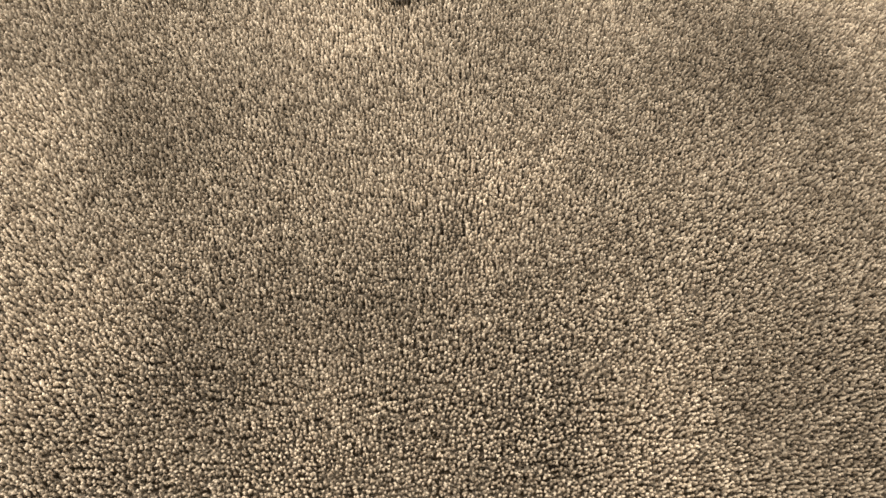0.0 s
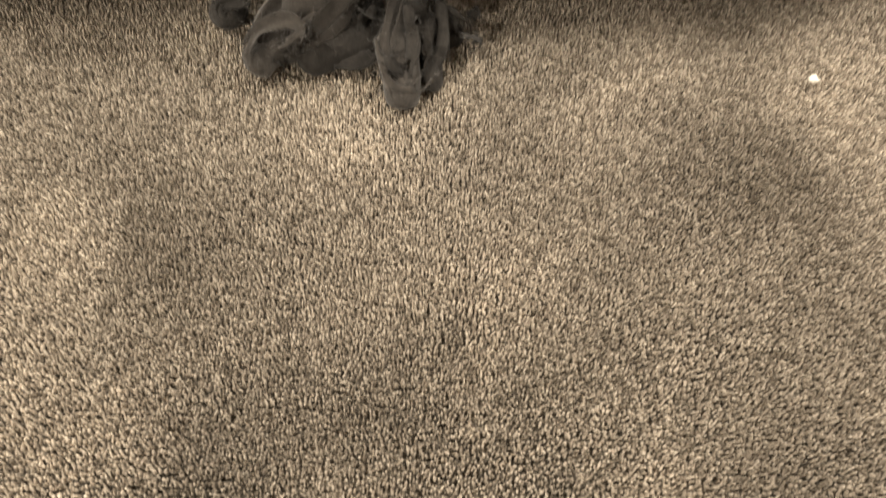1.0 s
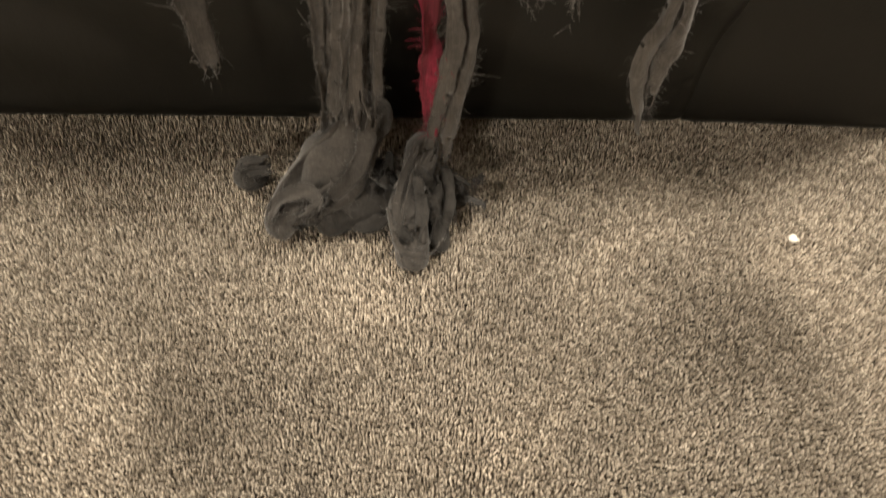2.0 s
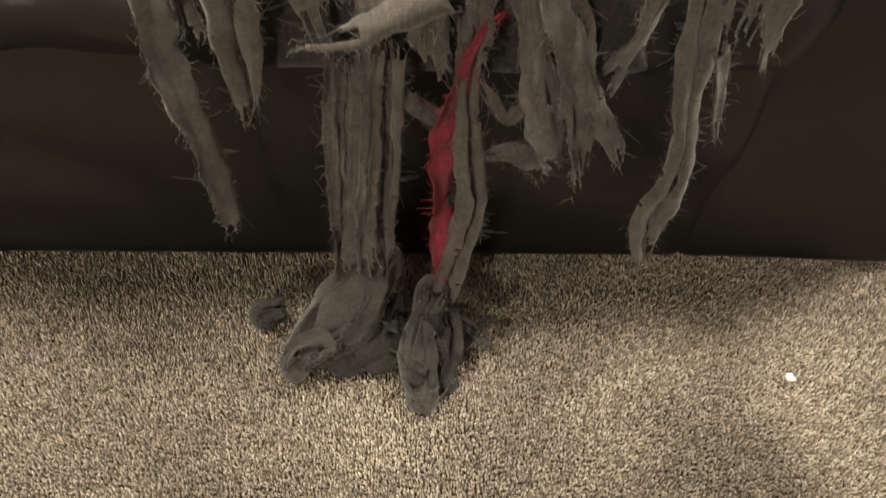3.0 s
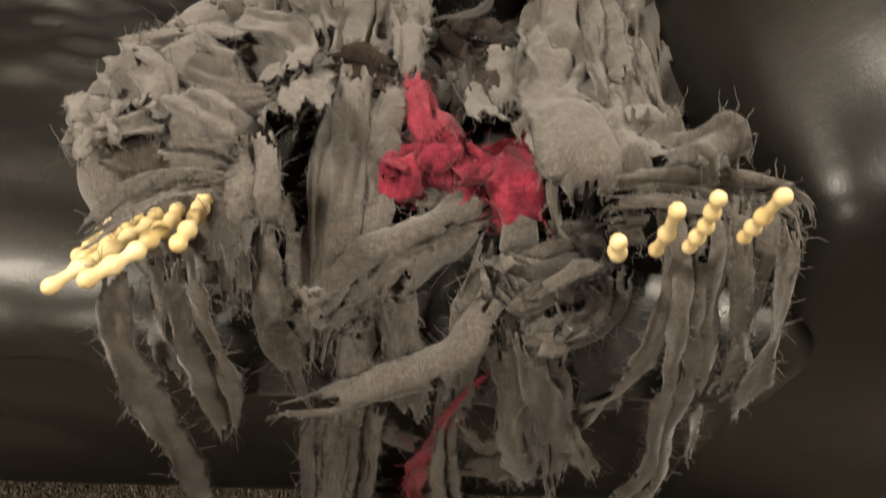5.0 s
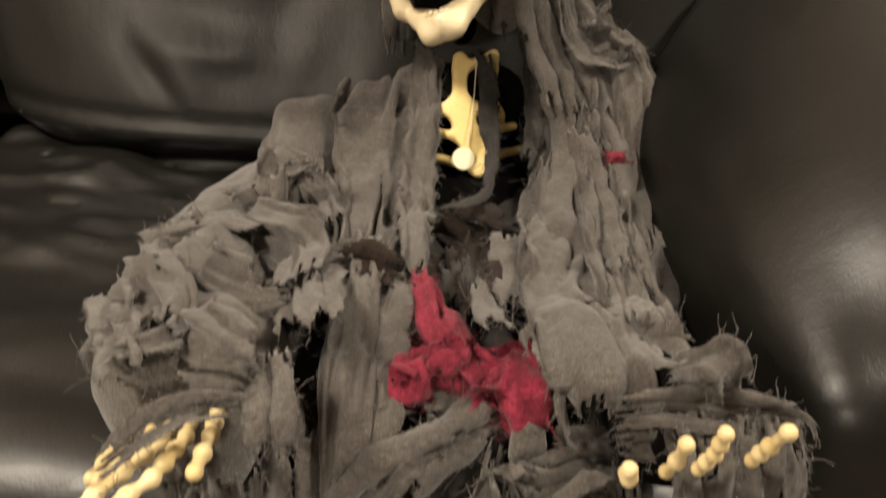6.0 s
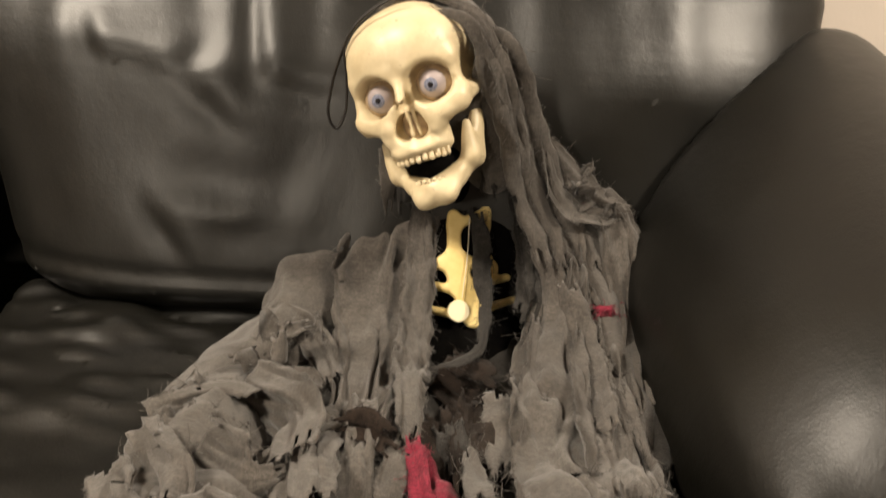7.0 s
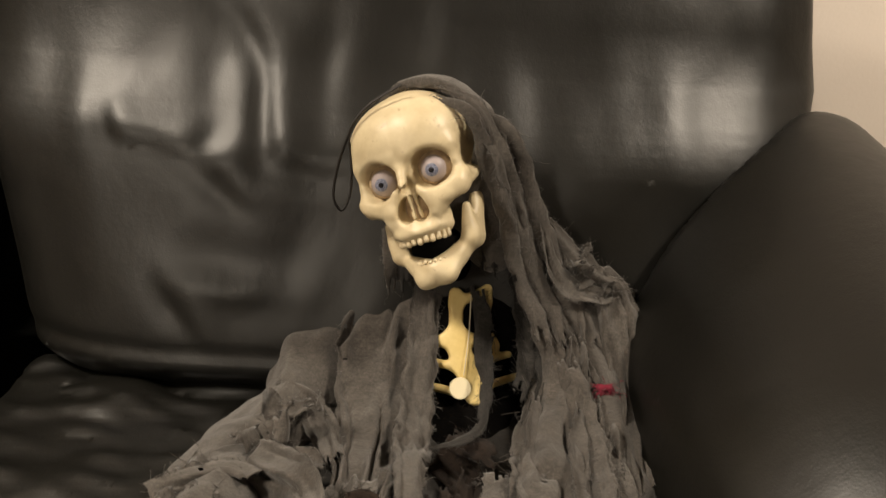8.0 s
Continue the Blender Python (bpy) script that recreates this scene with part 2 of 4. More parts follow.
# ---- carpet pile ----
# brushed nap's light and shade, put into tuft colour: x, y, breadth, strength
BRUSHED_SHADES = [(-0.186, 0.229, 0.05, 0.4), (-0.228, 0.4, 0.05, 0.25), (-0.016, 0.508, 0.05, 0.25), (0.163, 0.362, 0.04, 0.25), (-0.019, 0.151, 0.04, 0.25), (0.235, 0.176, 0.05, 0.25), (-0.147, 0.412, 0.05, -0.3), (0.064, 0.272, 0.05, -0.25), (0.396, 0.458, 0.06, -0.3), (0.321, 0.191, 0.05, -0.3), (-0.084, 0.229, 0.04, -0.15), (-0.255, 0.375, 0.07, 0.3), (0.465, 0.571, 0.06, 0.3), (0.042, 0.56, 0.07, 0.2), (0.265, 0.562, 0.05, 0.2), (0.329, 0.465, 0.05, -0.25), (-0.294, 0.701, 0.05, -0.2), (0.343, 0.685, 0.05, -0.2)]

def pile(name, x0, x1, y0, y1, pitch, seed):
    rng = np.random.RandomState(seed)
    gx, gy = np.meshgrid(np.arange(x0, x1, pitch), np.arange(y0, y1, pitch))
    n = gx.size
    base = np.stack([gx.ravel(), gy.ravel(), np.zeros(n)], 1)
    base[:, :2] += rng.uniform(-0.45, 0.45, (n, 2)) * pitch
    flat = np.stack([base[:, 0], base[:, 1], np.zeros(n)], 1)
    ang = 1.2 * waves(flat, 5, 9.0, 2) * 2.2 + rng.normal(0, 0.7, n)
    lean = pitch * (0.12 + 0.16 * (waves(flat, 8, 12.0, 2) + 0.5).clip(0, 1.2)) * rng.uniform(0.4, 1.5, n)
    push = np.stack([np.cos(ang) * lean, np.sin(ang) * lean, np.zeros(n)], 1)
    high = pitch * (rng.uniform(0.7, 1.9, n) + 0.35 * waves(flat, 33, 420.0, 1).clip(-1, 1))
    turn = rng.uniform(0, 6.28, n)
    wide = pitch * rng.uniform(0.36, 0.66, n)
    rings = []
    for k, (h, r) in enumerate(((-0.6, 0.6), (0.45, 1.0), (0.92, 0.66))):
        for j in range(3):
            a = turn + j * 2.094 + k * 0.5
            q = base + push * max(h, 0) ** 1.5
            q = q + np.stack([np.cos(a) * wide * r, np.sin(a) * wide * r, high * h - 0.004], 1)
            rings.append(q)
    rings.append(base + push + np.stack([0 * high, 0 * high, high - 0.004], 1))
    verts = np.stack(rings, 1).reshape(-1, 3)
    o = 10 * np.arange(n)[:, None]
    tri = []
    for k in (0, 3):
        for j in range(3):
            a, b = k + j, k + (j + 1) % 3
            tri += [[a, b, b + 3], [a, b + 3, a + 3]]
    tri += [[6 + j, 6 + (j + 1) % 3, 9] for j in range(3)]
    faces = np.concatenate([o + np.array(t)[None, :] for t in tri])
    me = bpy.data.meshes.new(name)
    me.vertices.add(len(verts))
    me.vertices.foreach_set("co", verts.ravel())
    me.loops.add(faces.size)
    me.loops.foreach_set("vertex_index", faces.ravel().astype(np.int32))
    me.polygons.add(len(faces))
    me.polygons.foreach_set("loop_start", np.arange(0, faces.size, 3, dtype=np.int32))
    me.polygons.foreach_set("use_smooth", np.ones(len(faces), bool))
    me.update(calc_edges=True)
    me.materials.append(CARPET)
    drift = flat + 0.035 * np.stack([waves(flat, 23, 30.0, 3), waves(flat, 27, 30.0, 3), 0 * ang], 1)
    nap_shade = 0.48 + 0.16 * waves(flat, 17, 22.0, 3) + 0.10 * waves(flat, 19, 75.0, 2)
    for px, py, wide, much in BRUSHED_SHADES:
        nap_shade += 1.5 * much * np.exp(-(((drift[:, 0] - px) / wide) ** 2 + ((drift[:, 1] - py) / (1.3 * wide)) ** 2))
    nap_shade = 0.5 + 0.5 * np.tanh(2.4 * (nap_shade - 0.5))
    layer = me.attributes.new("nap_shade", "FLOAT", "POINT")
    layer.data.foreach_set("value", np.repeat(nap_shade, 10).astype(np.float32))
    return tagged(new(name, me), "beige and brown twisted carpet tufts, brushed in patches", "carpet pile", kind="stuff")


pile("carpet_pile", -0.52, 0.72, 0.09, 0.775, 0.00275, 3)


# ---- the sofa ----
sofa = thing("sofa", (-0.36, 1.2, 0), "puffy black leather sofa with a rolled arm and loose wrinkles", "sofa")


def back_front(x, z):
    """How far back the front of the backrest lies at a height."""
    y = np.interp(z, [0.34, 0.38, 0.43, 0.50, 0.58, 0.66, 0.705, 0.76, 0.82, 0.90, 1.0, 1.06], [1.30, 1.252, 1.262, 1.288, 1.318, 1.343, 1.362, 1.413, 1.452, 1.480, 1.525, 1.59])
    return y


def crease(x, z, folds):
    """Relief of creases, each from (xa, za) to (xb, zb): a valley with a raised lip beside it."""
    y = np.zeros(len(x))
    for xa, za, xb, zb, deep, wide in folds:
        dx, dz = xb - xa, zb - za
        length = math.hypot(dx, dz)
        along = ((x - xa) * dx + (z - za) * dz) / length
        wide = 1.3 * wide
        off = ((x - xa) * dz - (z - za) * dx) / length + 0.010 * waves(np.stack([x, z, x * 0 + xa], 1), 29, 30.0, 2)
        ends = np.exp(-((along - length / 2) / (0.62 * length)) ** 2)
        y += deep * ends * (np.exp(-(off / wide) ** 2) - 0.7 * np.exp(-((off + 1.9 * wide) / (1.3 * wide)) ** 2))
    return y


GATHERS = [(-0.255, 0.86, -0.195, 0.765, 0.012, 0.016), (-0.195, 0.765, -0.190, 0.675, 0.018, 0.013), (-0.412, 0.735, -0.400, 0.685, 0.010, 0.012), (-0.245, 0.715, -0.275, 0.675, 0.009, 0.013),
           (-0.40, 0.682, -0.27, 0.655, 0.010, 0.014), (-0.27, 0.655, -0.20, 0.620, 0.009, 0.013), (-0.18, 0.660, -0.08, 0.650, 0.009, 0.014), (-0.09, 0.90, -0.10, 0.73, 0.006, 0.020), (0.03, 0.92, 0.02, 0.76, 0.006, 0.018)]
SAGS = [(-0.33, 0.500, -0.27, 0.430, 0.010, 0.014), (-0.28, 0.520, -0.16, 0.510, -0.012, 0.018), (-0.10, 0.64, -0.16, 0.47, 0.006, 0.025), (-0.48, 0.64, -0.44, 0.47, 0.008, 0.028), (-0.06, 0.56, -0.09, 0.42, 0.006, 0.022),
        (0.43, 0.90, 0.50, 0.80, 0.006, 0.022), (0.30, 0.70, 0.36, 0.58, 0.004, 0.03)]


def back_cushion(p):
    x, z = p[:, 0], p[:, 2]
    flare = (0.092 - 0.005 * (x < 0)) * np.clip((z - 0.42) / 0.36, 0, 1)
    side = np.abs(x) / (0.53 + flare)
    y0 = np.zeros(len(p))
    for dz in (-0.03, -0.015, 0, 0.015, 0.03):
        y0 += back_front(x, z + dz) / 5
    y0 = y0 + 0.075 * side ** 6
    zone = np.exp(-((z - 0.73) / 0.09) ** 2)
    y0 += 0.004 * zone * waves(np.stack([x, x * 0, z * 0.3], 1), 11, 42.0, 2)
    y0 += 0.0055 * waves(np.stack([x, x * 0, z * 0.6], 1), 21, 12.0, 4)
    y0 -= 0.004 * np.exp(-((z - 0.395) / 0.012) ** 2) - 0.003 * np.exp(-((z - 0.42) / 0.010) ** 2)
    y0 += 0.42 * crease(x, z, GATHERS) + 0.40 * crease(x, z, SAGS)
    d = (y0 - p[:, 1]) * 0.8
    shell = box(np.stack([x * 0.535 / (0.535 + flare), p[:, 1], z], 1), (0.0, 1.42, 0.70), (0.535, 0.20, 0.365), 0.11)
    return -melt(-d, -shell, 0.03)


def seat_cushion(p):
    x, y, z = p.T
    top = 0.390 - 0.03 * np.clip((y - 0.85) / 0.4, 0, 1) + 0.030 * np.exp(-((y - 0.82) / 0.12) ** 2)
    ridge = waves(np.stack([x * 0.8 + y * 0.3, y * 1.7, x * 0], 1), 31, 24.0, 3)
    rise = np.clip((y - 0.95) / 0.12, 0, 1)
    top = top + 0.004 * ridge + rise * 0.014 * (np.sqrt(ridge * ridge + 0.02) - 0.35)
    drop = 0.013 * waves(np.stack([x * 0.8 + z * 1.5, x * 0, z * 0.6], 1), 41, 24.0, 3) * np.clip((0.45 - z) / 0.1, 0, 1)
    d = box(p, (-0.08, 1.035, 0.380), (0.465, 0.325, 0.058), 0.05)
    lip = rod(p, (-0.50, 0.755, 0.362), (0.335, 0.748, 0.360), 0.060) + 0.012 * waves(p * np.array((1.0, 0.8, 1.3)), 43, 26.0, 3) * np.clip(1.2 - np.abs(p[:, 2] - 0.37) * 6, 0.3, 1)
    return melt(-melt(-(d + drop), -(z - top) * 0.9, 0.05), lip + 0.4 * drop, 0.03)


def front_panel(p):
    x, y, z = p.T
    q = p.copy()
    q[:, 1] += 0.11 * (z - 0.10) * np.clip(z / 0.1, 0, 1)
    d = box(q, (-0.08, 0.79, 0.192), (0.46, 0.048, 0.192), 0.036)
    drape = waves(np.stack([x * 0.9 + z * 1.3, x * 0, z * 0.8], 1), 51, 17.0, 3)
    return d + 0.009 * drape * np.clip((z - 0.05) / 0.15, 0, 1)


def arm(p):
    q = p + 0.005 * np.stack([waves(p, 61, 8.0, 2)] * 3, 1)
    x, y, z = q.T
    top = 0.770 - 0.17 * (1.40 - y)
    mid = 0.455 - 0.09 * (1.40 - y)
    barrel = np.sqrt(((x - 0.658 + 0.07 * (1.40 - y)) / 0.322) ** 2 + ((z - mid) / (top - mid)) ** 2 + 1e-9)
    roll = (1 - barrel) * 0.27
    roll = melt(melt(roll, 0.735 - x, 0.20), 1.50 - y, 0.08)
    roll = melt(roll, y - 0.690, 0.26)
    foot = box(q, (0.49, 1.115, 0.26), (0.15, 0.375, 0.262), 0.03)
    return cut(melt(-roll, foot, 0.05), back_cushion(p) - 0.012, 0.012)


def sofa_part(name, f, lo, hi, cell, label=""):
    v, faces = skin(f, lo, hi, cell)
    return part(name, mesh_from(name, v, faces.tolist(), [LEATHER]), sofa, label)


sofa_part("back_cushion", back_cushion, (-0.76, 1.15, 0.30), (0.70, 1.68, 1.10), 0.0085, "plump backrest cushion creased along its middle")
sofa_part("seat_cushion", seat_cushion, (-0.60, 0.64, 0.27), (0.42, 1.40, 0.47), 0.0095, "wrinkled seat cushion with a rounded front lip")
sofa_part("front_panel", front_panel, (-0.58, 0.66, -0.02), (0.42, 0.88, 0.42), 0.012)
sofa_part("arm", arm, (0.28, 0.62, -0.02), (0.82, 1.58, 0.82), 0.0125, "fat rolled armrest")


def neighbour(f, shift):
    return lambda p: f(p - np.array((shift, 0, 0)))


sofa_part("back_cushion", neighbour(back_cushion, -1.21), (-2.0, 1.15, 0.30), (-0.62, 1.68, 1.10), 0.02)
sofa_part("seat_cushion", neighbour(seat_cushion, -0.93), (-1.54, 0.66, 0.17), (-0.54, 1.40, 0.46), 0.016)
sofa_part("front_panel", neighbour(front_panel, -0.93), (-1.52, 0.66, -0.02), (-0.52, 0.88, 0.42), 0.02)
sofa_part("back_frame", lambda p: box(p, (-0.62, 1.60, 0.46), (1.10, 0.06, 0.46), 0.03), (-1.8, 1.5, -0.02), (0.52, 1.70, 0.96), 0.03)


def far_arm(p):
    return arm(np.stack([-1.13 - p[:, 0], p[:, 1], p[:, 2]], 1))


sofa_part("arm", far_arm, (-1.95, 0.62, -0.02), (-1.40, 1.58, 0.84), 0.022)


# ---- the skeleton prop: one mesh ----
class Lump:
    """Gathers shapes with their materials into one mesh."""

    def __init__(self):
        self.verts, self.faces, self.index, self.mats, self.count = [], [], [], [], 0

    def add(self, v, faces, mat, m=None):
        v = np.asarray(v, float)
        if m is not None:
            a = np.array(m)
            v = v @ a[:3, :3].T + a[:3, 3]
        if mat not in self.mats:
            self.mats.append(mat)
        self.verts.append(v)
        self.faces += [[int(i) + self.count for i in q] for q in faces]
        self.index += [self.mats.index(mat)] * len(faces)
        self.count += len(v)

    def mesh(self, name):
        return mesh_from(name, np.concatenate(self.verts), self.faces, self.mats, self.index)


figure = Lump()
HEAD = Matrix.LocRotScale((0.022, 1.236, 0.707), (Matrix.Rotation(radians(-19), 3, "Z") @ Matrix.Rotation(radians(-15), 3, "X") @ Matrix.Rotation(radians(-25), 3, "Y")).to_quaternion(), (0.93, 0.93, 0.93))


def mirrored(p):
    q = p.copy()
    q[:, 0] = np.abs(q[:, 0])
    return q


def skull(p):
    q = mirrored(p)
    d = ball(q, (0, 0.068, 0.036), (0.080, 0.088, 0.077))
    d = melt(d, ball(q, (0.024, 0.020, 0.044), (0.047, 0.037, 0.042)), 0.03)
    d = melt(d, ball(q, (0, 0.020, 0.046), (0.058, 0.041, 0.042)), 0.02)
    # brow, cheekbones and upper jaw
    d = melt(d, rod(q, (0.012, -0.012, 0.023), (0.058, 0.006, 0.024), 0.0085, 0.009), 0.014)
    d = melt(d, rod(q, (0.060, 0.008, 0.022), (0.064, 0.010, -0.018), 0.0105), 0.012)
    d = melt(d, rod(q, (0.030, -0.009, -0.037), (0.058, 0.004, -0.029), 0.0145, 0.0145), 0.012)
    d = melt(d, rod(q, (0.062, 0.008, -0.024), (0.078, 0.074, -0.012), 0.0125, 0.009), 0.012)
    d = melt(d, rod(q, (0.078, 0.070, -0.012), (0.074, 0.110, -0.006), 0.009, 0.010), 0.012)
    d = melt(d, ball(q, (0, 0.012, -0.052), (0.039, 0.031, 0.034)), 0.016)
    d = melt(d, rod(q, (0, -0.012, 0.016), (0, -0.029, -0.016), 0.0085, 0.0065), 0.008)
    d = melt(d, rod(q, (0.020, -0.015, -0.018), (0.029, -0.013, -0.052), 0.009), 0.010)
    d = melt(d, ball(q, (0, 0.002, -0.073), (0.040, 0.032, 0.014)), 0.014)
    # hollow under the cheekbone, the temples, the eye sockets and the nose
    d = cut(d, ball(q, (0.062, 0.032, -0.060), (0.018, 0.032, 0.020)), 0.012)
    d = cut(d, ball(q, (0.088, 0.038, 0.016), (0.016, 0.024, 0.022)), 0.014)
    d = cut(d, ball(q, (0.0355, -0.012, 0.000), (0.0265, 0.040, 0.0245)), 0.008)
    d = cut(d, melt(rod(q, (0.0095, -0.022, -0.050), (0.004, -0.030, -0.020), 0.0125, 0.008), ball(q, (0.006, -0.010, -0.044), (0.015, 0.020, 0.018)), 0.004), 0.003)
    d = np.minimum(d, rod(q, (0, -0.014, -0.056), (0, -0.014, -0.026), 0.0020))
    d = np.minimum(d, rod(q, (0.006, -0.004, -0.056), (0.004, -0.008, -0.026), 0.0020))
    pits = 0.0014 * waves(p, 71, 110.0, 2) + 0.0007 * waves(p, 73, 260.0, 2)
    return d + pits * np.clip((0.03 - p[:, 2]) / 0.03, 0.12, 1)


def mandible(p):
    q = mirrored(p)
    d = rod(q, (0, 0.004, -0.136), (0.016, 0.004, -0.136), 0.0115, 0.0115)
    d = melt(d, rod(q, (0.014, 0.005, -0.134), (0.050, 0.044, -0.099), 0.0128, 0.0120), 0.012)
    ramus = rod(q * np.array((1.7, 1, 1)), (1.7 * 0.054, 0.050, -0.094), (1.7 * 0.066, 0.070, -0.028), 0.0170, 0.0145)
    d = melt(d, ramus * 0.8, 0.012)
    d = melt(d, rod(q, (0.051, 0.028, -0.098), (0.056, 0.030, -0.058), 0.0125, 0.0060), 0.012)
    d = melt(d, rod(q, (0, -0.001, -0.123), (0.030, 0.016, -0.113), 0.0085), 0.014)
    d = cut(d, ball(q, (0, 0.045, -0.10), (0.040, 0.036, 0.05)), 0.006)
    return d + 0.0012 * waves(p, 75, 120.0, 2)


def tooth_row(z, wide, deep, y0, down, size):
    for i in range(-5, 6):
        a = i * 0.235
        c = np.array((wide * math.sin(a), y0 + deep * (1 - math.cos(a)), z + (0.0012 if i % 2 else 0)))
        tip = c + np.array((0, -0.001, -down))
        grow = size * (1.0 - 0.02 * abs(i))

        def one(p, c=c, tip=tip, grow=grow):
            return rod(p, c, tip, grow * 0.85, grow)
        lo, hi = np.minimum(c, tip) - 2.2 * size, np.maximum(c, tip) + 2.2 * size
        figure.add(*skin(one, lo, hi, size * 0.55), TOOTH, HEAD)


figure.add(*skin(skull, (-0.10, -0.05, -0.10), (0.10, 0.17, 0.14), 0.0026), BONE, HEAD)
for x in (-0.0355, 0.0355):
    figure.add(*skin(lambda p, x=x: ball(p, (x, 0.0150, 0), (0.0255, 0.019, 0.0238)), (x - 0.035, -0.02, -0.035), (x + 0.035, 0.045, 0.035), 0.0035), BONE_STAIN, HEAD)
figure.add(*skin(mandible, (-0.09, -0.03, -0.17), (0.09, 0.10, -0.01), 0.0028), BONE, HEAD)
figure.add(*skin(lambda p: ball(p, (0, 0.006, -0.042), (0.017, 0.012, 0.022)) + 0.001 * waves(p, 5, 300.0), (-0.03, -0.03, -0.08), (0.03, 0.03, 0), 0.003), BONE_STAIN, HEAD)
# black blob in the open mouth stands in for the shade of its cavity
figure.add(*skin(lambda p: ball(p, (0, 0.036, -0.098), (0.036, 0.030, 0.024)), (-0.06, -0.02, -0.14), (0.06, 0.09, -0.05), 0.005), BLACK, HEAD)
figure.add(*skin(lambda p: rod(p, (0.006, -0.0005, -0.1270), (0.026, 0.010, -0.122), 0.0070) + 0.0012 * waves(p, 9, 260.0), (-0.01, -0.02, -0.15), (0.05, 0.03, -0.10), 0.003), BONE_STAIN, HEAD)
tooth_row(-0.081, 0.036, 0.031, -0.021, 0.006, 0.0040)
tooth_row(-0.1145, 0.029, 0.028, -0.006, 0.001, 0.0030)


def eyeball(x):
    bm = bmesh.new()
    bmesh.ops.create_uvsphere(bm, u_segments=40, v_segments=32, radius=0.0178)
    v = np.array([q.co[:] for q in bm.verts])
    for mat, lo, hi in ((PUPIL, 0.975, 1.1), (IRIS, 0.86, 0.975), (EYE_WHITE, -1.1, 0.86)):
        faces = [[w.index for w in f.verts] for f in bm.faces if lo < np.mean([w.co.z for w in f.verts]) / 0.0178 <= hi]
        gaze = Matrix.Rotation(radians(90 + 8), 4, "X") @ Matrix.Rotation(radians(4), 4, "Y")
        figure.add(v, faces, mat, HEAD @ Matrix.Translation((x, 0.0050, -0.001)) @ gaze)
    bm.free()


eyeball(-0.0355)
eyeball(0.0355)

# neck, black shirt and the moulded rib plate
figure.add(*skin(lambda p: np.minimum(rod(p, (0.075, 1.325, 0.60), (0.095, 1.335, 0.52), 0.026, 0.030),
                                      melt(ball(p, (0.115, 1.335, 0.445), (0.115, 0.085, 0.080)), ball(p, (0.11, 1.21, 0.355), (0.10, 0.14, 0.050)), 0.05)) + 0.002 * waves(p, 3, 70.0),
                 (-0.03, 1.02, 0.28), (0.28, 1.42, 0.66), 0.008), BLACK)
CHEST = Matrix(((0.985, -0.10, 0.06, 0.0), (0.06, 0.61, -0.79, 0.0), (0.05, 0.78, 0.62, 0.0), (0, 0, 0, 1)))
CHEST.translation = (0.100, 1.236, 0.456)


def ribs(p):
    """In the plate's own plane: x across, y up, z out."""
    c = p + np.stack([np.zeros(len(p)), np.zeros(len(p)), 4.5 * p[:, 0] ** 2], 1)
    m = mirrored(c)
    d = rod(c, (0.000, 0.085, 0), (-0.003, 0.020, 0), 0.0095, 0.010)
    d = melt(d, rod(c, (-0.003, 0.022, 0), (0.018, -0.050, 0), 0.0165, 0.0150), 0.012)
    d = melt(d, rod(c, (0.0, 0.072, 0), (0.046, 0.092, 0), 0.007, 0.006), 0.010)
    for x0, y0, x1, y1, r in ((0.0, 0.028, 0.050, 0.016, 0.0085), (0.004, -0.014, 0.072, 0.004, 0.0058), (0.010, -0.046, 0.082, -0.026, 0.0058)):
        d = melt(d, rod(m, (x0, y0, 0), (x1, y1, 0), r, r * 0.85), 0.010)
    d = melt(d, rod(c, (0.046, 0.092, 0), (0.050, 0.016, 0), 0.006), 0.008)
    return np.maximum(d, np.abs(c[:, 2]) - 0.006)


figure.add(*skin(ribs, (-0.10, -0.09, -0.07), (0.11, 0.12, 0.03), 0.003), BONE_YELLOW, CHEST)


def finger(joints, r):
    """A finger bone by bone, with knobbly joints."""
    joints = [np.array(j) for j in joints]
    r = r * 0.82

    def one(p):
        d = np.full(len(p), 9.0)
        for a, b in zip(joints, joints[1:]):
            n = max(1, round(np.linalg.norm(b - a) / 0.019))
            for i in range(n):
                s, e = a + (b - a) * i / n, a + (b - a) * (i + 1) / n
                d = np.minimum(d, rod(p, s, e, r * 0.62))
                d = melt(d, ball(p, s, r * 0.86), 0.003)
                d = melt(d, ball(p, e * 0.9 + s * 0.1, r * 0.80), 0.003)
        return d + 0.0004 * waves(p, 13, 300.0, 1)
    lo, hi = np.min(joints, 0) - 0.014, np.max(joints, 0) + 0.014
    figure.add(*skin(one, lo, hi, 0.0022), BONE_HAND)


finger([(-0.090, 0.767, 0.482), (-0.081, 0.703, 0.514), (-0.078, 0.661, 0.535)], 0.0076)
finger([(-0.104, 0.759, 0.479), (-0.100, 0.710, 0.503), (-0.104, 0.663, 0.525), (-0.123, 0.637, 0.529)], 0.0074)
finger([(-0.118, 0.756, 0.476), (-0.115, 0.708, 0.499), (-0.128, 0.677, 0.509), (-0.146, 0.638, 0.520)], 0.0074)
finger([(-0.129, 0.747, 0.475), (-0.129, 0.706, 0.495), (-0.141, 0.672, 0.507)], 0.0070)
finger([(-0.148, 0.741, 0.471), (-0.150, 0.713, 0.484), (-0.148, 0.677, 0.502)], 0.0066)
finger([(0.171, 0.664, 0.551), (0.174, 0.667, 0.539), (0.176, 0.676, 0.531)], 0.0072)
finger([(0.194, 0.659, 0.583), (0.198, 0.667, 0.556), (0.201, 0.678, 0.530)], 0.0064)
